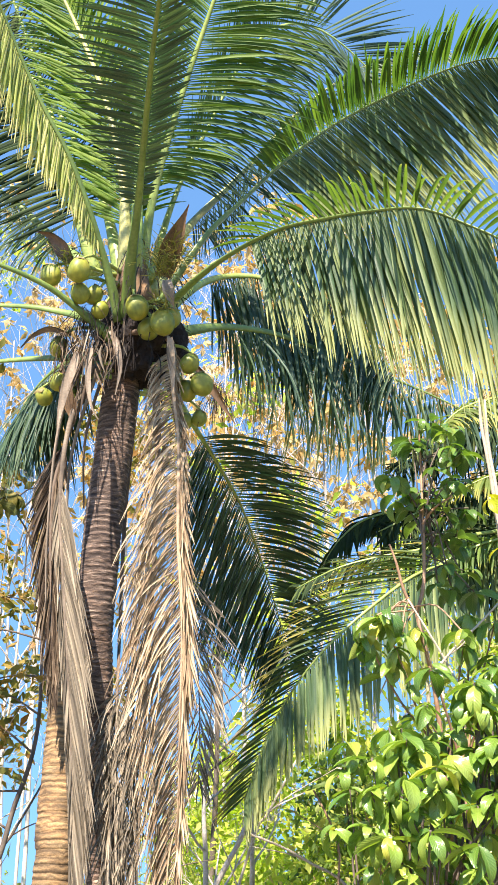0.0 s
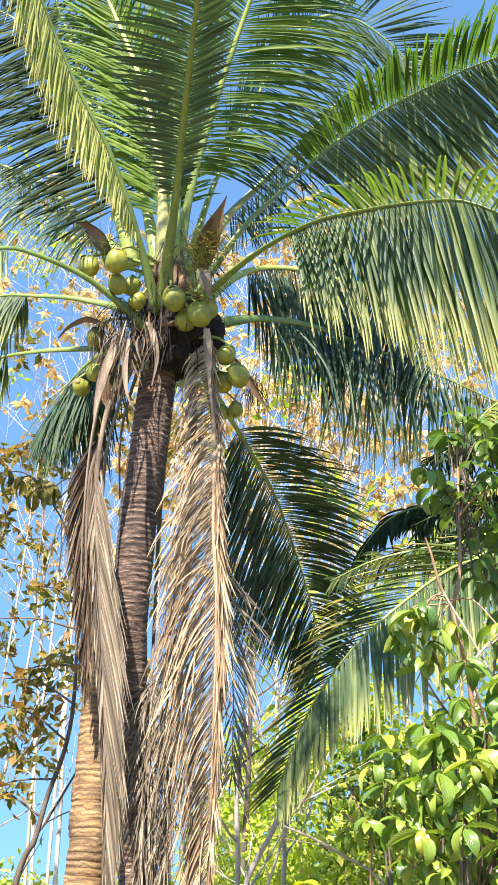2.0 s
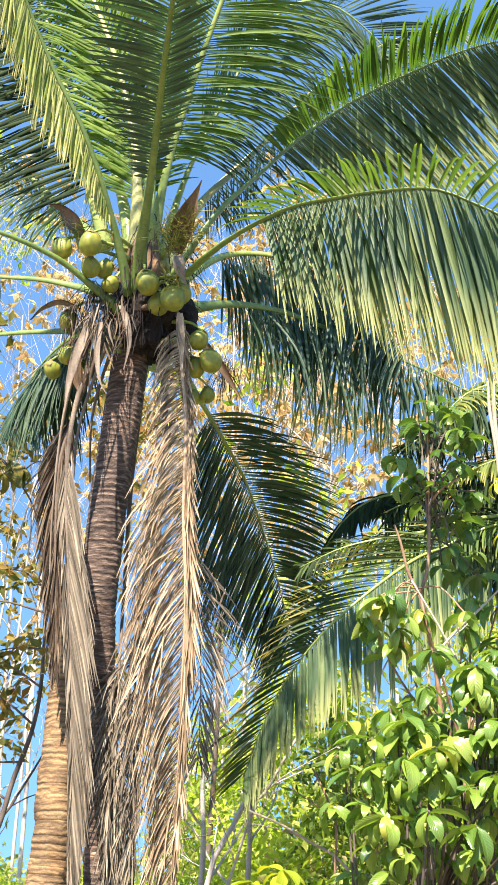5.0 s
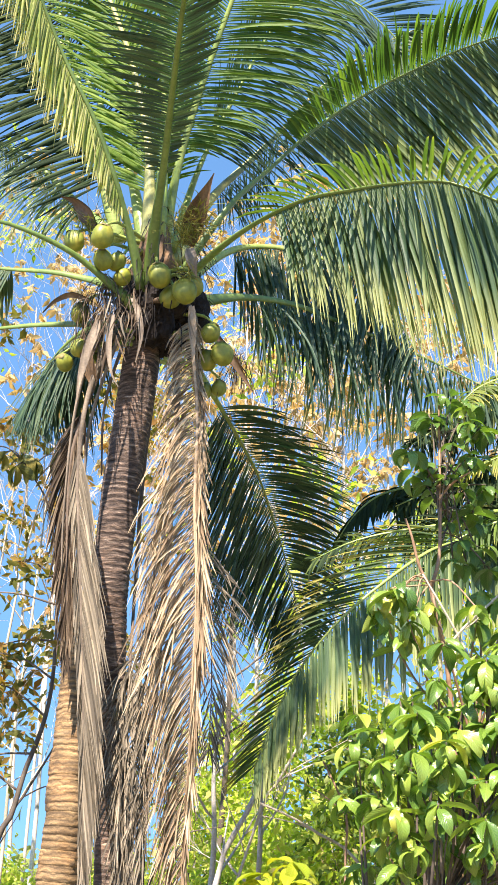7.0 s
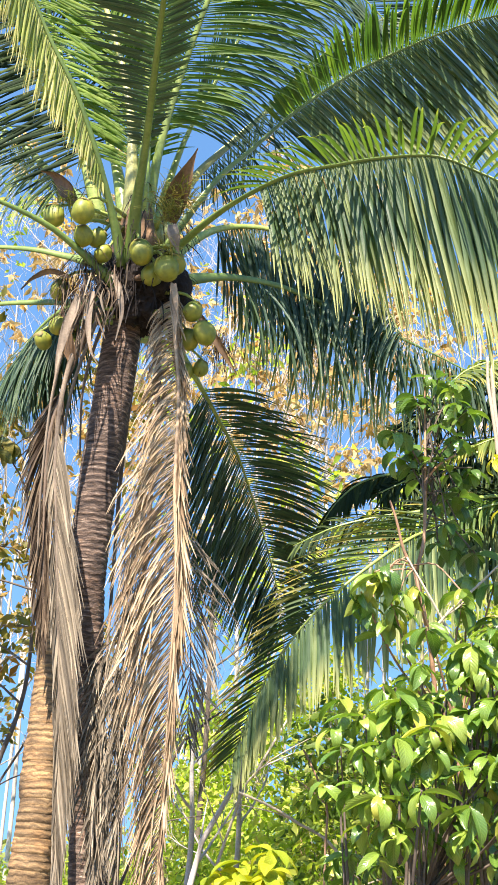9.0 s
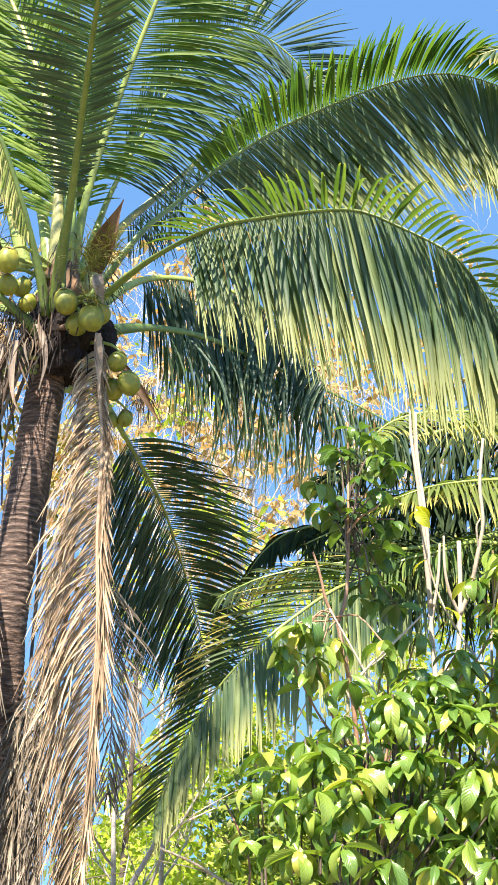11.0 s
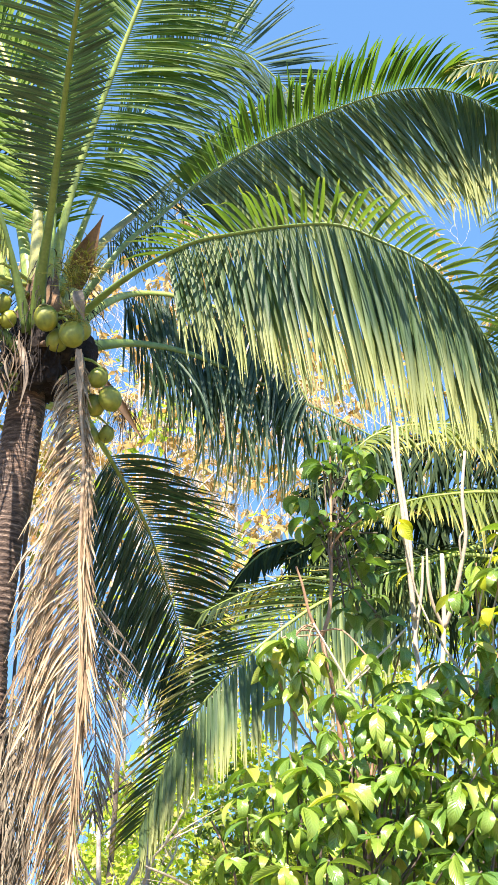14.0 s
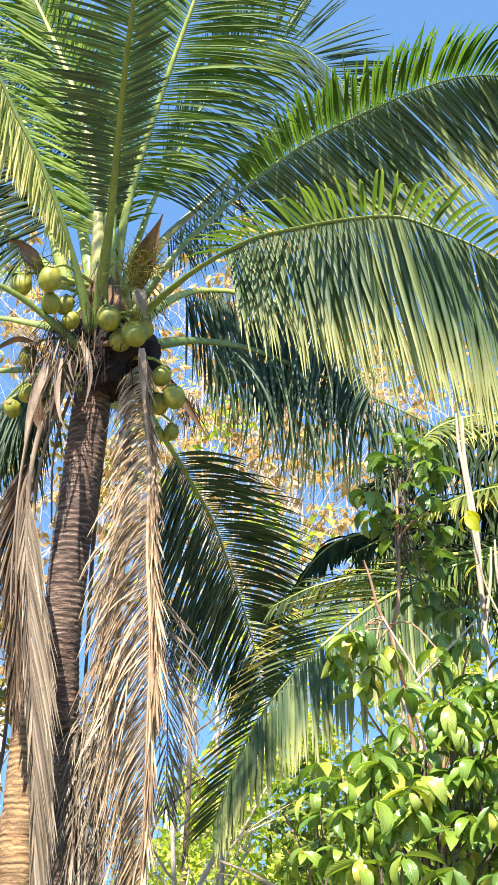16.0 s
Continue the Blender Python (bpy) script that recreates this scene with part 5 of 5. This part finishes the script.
# ---------------------------------------------------------------- the trees of the grove behind
def grow(limbs, tips, p, d, length, r, level, spread, rise, kids):
    """A limb that wanders, and from it shorter ones."""
    n, pts, radii = 7, [p.copy()], [r]
    for i in range(n):
        d = (d + Vector((random.gauss(0, 0.13), random.gauss(0, 0.13), random.gauss(0, 0.08))) + UP * rise * 0.12).normalized()
        p = p + d * (length / n)
        pts.append(p.copy())
        radii.append(r * (1 - 0.62 * (i + 1) / n))
    tube(limbs, pts, radii, 8 if level > 2 else 5 if level > 1 else 3, rough=0.1 if level > 2 else 0, cap=False)
    if level <= 0:
        tips.append(p.copy())
        tips.append(pts[4])
        return
    for k in range(kids[level]):
        s = 0.3 + 0.68 * (k + random.random()) / kids[level]
        i = min(int(s * n), n - 1)
        q = pts[i].lerp(pts[i + 1], s * n - i)
        side = Vector((random.gauss(0, 1), random.gauss(0, 1), random.gauss(0, 0.5)))
        side = (side - d * side.dot(d)).normalized()
        grow(limbs, tips, q, (d + side * spread).normalized(), length * random.uniform(0.38, 0.6), max(radii[i] * 0.5, 0.0038), level - 1, spread, rise, kids)
    tips.append(p.copy())


def leaf_bunch(crown, p, count, size, hang, scatter):
    for _ in range(count):
        q = p + Vector((random.gauss(0, scatter), random.gauss(0, scatter), random.gauss(0, scatter)))
        d = Vector((random.gauss(0, 1), random.gauss(0, 1), random.gauss(-hang, 0.6))).normalized()
        w = d.cross(Vector((random.gauss(0, 1), random.gauss(0, 1), random.gauss(0, 1)))).normalized()
        up, s, b = d.cross(w), size * random.uniform(0.65, 1.2), len(crown.v)
        for u, v, z in ((0.5, 0, 0), (0, 0.45, 0.06), (0.5, 0.5, 0), (1, 0.45, 0.06), (0.5, 1, -0.12)):
            crown.v.append((q + d * (v * s) + w * ((u - 0.5) * s * 0.42) + up * (z * s))[:])
            crown.uv.append((u, v))
        crown.f += [(b, b + 2, b + 1), (b, b + 3, b + 2), (b + 1, b + 2, b + 4), (b + 2, b + 3, b + 4)]


def tree(foot, height, lean, r, label, bark, leaf, leaf_size, per_tip, seed, rise=0.5, spread=0.8, kids=(0, 3, 4, 5), first=0.35, hang=0.6, chance=0.6, scatter=0.1, name="tree", limb_len=0.42, low_limbs=7):
    random.seed(seed)
    foot = Vector(foot)
    ob = thing(name, tuple(foot), label, "tree", "trees of the grove")
    trunk, limbs, crown, tips = Shape(), Shape(), Shape(), []
    n = 26
    pts = []
    for i in range(n):
        s = i / (n - 1)
        pts.append(foot + Vector((lean[0] * s + 0.1 * noise.noise(Vector((s * 3, seed, 0))), lean[1] * s + 0.1 * noise.noise(Vector((s * 3, seed, 9))), height * s - 0.1)))
    tube(trunk, pts, [r * (1 - 0.7 * i / (n - 1)) for i in range(n)], 12, rough=0.12)
    part("trunk", trunk, bark, ob)
    for k in range(low_limbs):
        s = first + (0.97 - first) * k / max(1, low_limbs - 1)
        g = random.uniform(0, 2 * math.pi)
        d = Vector((math.cos(g), math.sin(g), rise + random.uniform(0, 0.5))).normalized()
        q = pts[int(s * (n - 1))]
        grow(limbs, tips, q, d, height * limb_len * (1 - 0.45 * s), r * 0.45 * (1.1 - 0.6 * s), 3 if len(kids) > 3 else 2, spread, rise, kids)
    tagged(part("branchwork", limbs, bark, ob), kind="stuff")
    for p in tips:
        if random.random() < chance:
            leaf_bunch(crown, p, per_tip, leaf_size, hang, scatter)
    if crown.v:
        tagged(part("crown", crown, leaf, ob), kind="stuff")
    return ob


olive_tree()
GOLD = "tall pale-barked tree with sparse golden leaves"
for k, (x, y, h) in enumerate(((-0.3, 24.0, 12.0), (1.4, 19.0, 11.0), (0.5, 21.0, 11.5), (2.8, 25.0, 12.5), (-2.4, 26.0, 13.0), (-4.4, 24.5, 13.0), (5.2, 24.0, 12.5), (3.6, 18.0, 9.5), (0.1, 18.5, 10.0), (0.9, 23.0, 12.0), (-0.8, 21.0, 10.5), (-3.6, 21.5, 11.0), (2.0, 22.0, 11.5))):
    tree((x, y, 0), h, (random.uniform(-0.6, 0.6), 0.3), 0.042, GOLD, BARK_WHITE, FAR_GOLD, 0.22, 7, 100 + k, rise=0.7, spread=0.75, kids=(0, 2, 3, 4), first=0.4, chance=0.17, scatter=0.03, hang=0.9, low_limbs=9, name="pale_tree")
for k, (x, y, h) in enumerate(((0.3, 17.5, 3.7), (1.3, 19.0, 3.9), (-0.5, 20.0, 3.4), (2.6, 18.0, 6.0), (4.0, 17.0, 5.5))):
    tree((x, y, 0), h, (random.uniform(-0.3, 0.3), 0), 0.06, "young tree with bright green leaves behind the palms", BARK_PALE, FAR_GREEN, 0.15, 14, 180 + k, rise=0.5, spread=0.9, kids=(0, 3, 3), first=0.2, chance=0.85, low_limbs=11, scatter=0.18, name="young_tree", limb_len=0.36)
OLIVE = "thin tree with sparse olive and rust-coloured leaves"
for k, (x, y, h, lx) in enumerate(((-3.3, 13.6, 6.0, 0.9), (-3.0, 15.5, 7.0, 0.3), (-3.9, 16.5, 7.5, 0.6))):
    tree((x, y, 0), h, (lx, 0.1), 0.026, OLIVE, BARK_PALE, FAR_OLIVE, 0.16, 6, 140 + k, scatter=0.05, rise=0.4, spread=0.9, kids=(0, 2, 3, 3), first=0.25, chance=0.5, low_limbs=8, name="thin_tree")
# straight thin trunks among the understorey
for k, (x, y, h, r, m) in enumerate((((-0.50, 12.60, 1.86), 0, 3.3, 0.045, BARK_WHITE), ((-0.07, 12.90, 1.87), 0, 3.1, 0.045, BARK_WHITE), ((-0.51, 17.00, 1.95), 0, 7, 0.05, BARK_DARK), ((0.98, 20.00, 2.01), 0, 6, 0.05, BARK_PALE), ((-3.74, 22.00, 2.05), 0, 13, 0.032, BARK_WHITE), ((-3.67, 24.00, 2.09), 0, 13, 0.022, BARK_WHITE))):
    tree((x[0], x[1], 0), h, (0.15, 0.0), r, "slim upright tree with a bare trunk", m, FAR_GREEN, 0.2, 3, 160 + k, rise=0.6, spread=0.7, kids=(0, 2, 3, 3), first=0.55, chance=0.0 if k < 2 else 0.4, low_limbs=4 if k < 2 else 6, name="slim_tree")


def understorey():
    """Bushes of the undergrowth, each a few stems with many small leaves."""
    for k in range(26):
        random.seed(300 + k)
        x = -5 + 0.42 * k + random.uniform(-0.5, 0.5)
        y = random.uniform(13.5, 26)
        h = random.uniform(2.0, 3.4) + (y - 13) * 0.05
        if x / 18 < -0.07:
            h *= 0.6
        tree((x * y / 18, y, 0), h * 0.75, (random.uniform(-0.3, 0.3), 0), 0.03, "bright green bush of the undergrowth", BARK_PALE if k % 2 else BARK_DARK, FAR_GREEN, 0.13, 11, 300 + k, rise=0.5, spread=0.9, kids=(0, 3, 3), first=0.12, chance=0.7, low_limbs=9, scatter=0.2, name="bush", limb_len=0.55)

    for k in range(11):
        random.seed(340 + k)
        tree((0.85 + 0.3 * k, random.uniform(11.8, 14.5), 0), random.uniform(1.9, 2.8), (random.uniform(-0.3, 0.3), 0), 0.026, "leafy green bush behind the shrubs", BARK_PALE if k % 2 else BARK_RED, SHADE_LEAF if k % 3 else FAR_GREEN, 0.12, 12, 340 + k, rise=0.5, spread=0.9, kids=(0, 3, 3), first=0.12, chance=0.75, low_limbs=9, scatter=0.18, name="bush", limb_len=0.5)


understorey()


def far_woods():
    random.seed(77)
    trunks, crown = Shape(), Shape()
    for k in range(150):
        a, d = random.uniform(-0.75, 0.75), random.uniform(32, 75)
        x, y = math.sin(a) * d, math.cos(a) * d
        h = (random.uniform(1.2, 2.2) if a < -0.07 else random.uniform(5, 8.5)) if abs(a) < 0.3 else random.uniform(7, 13)
        tube(trunks, [Vector((x, y, -0.2)), Vector((x + 0.1, y, h * 0.5)), Vector((x + random.uniform(-0.5, 0.5), y, h))], [0.14, 0.1, 0.04], 6)
        for _ in range(26):
            q = Vector((x + random.gauss(0, h * 0.13), y + random.gauss(0, h * 0.13), h * random.uniform(0.1, 1.05)))
            leaf_bunch(crown, q, 10, 0.42, 0.4, 0.45)
    ob = thing("far_woods", (0, 50, 0), "distant edge of mixed green woodland", "woods", kind="stuff")
    part("trunks", trunks, BARK_PALE, ob)
    part("foliage", crown, WOOD_LEAF, ob)


far_woods()
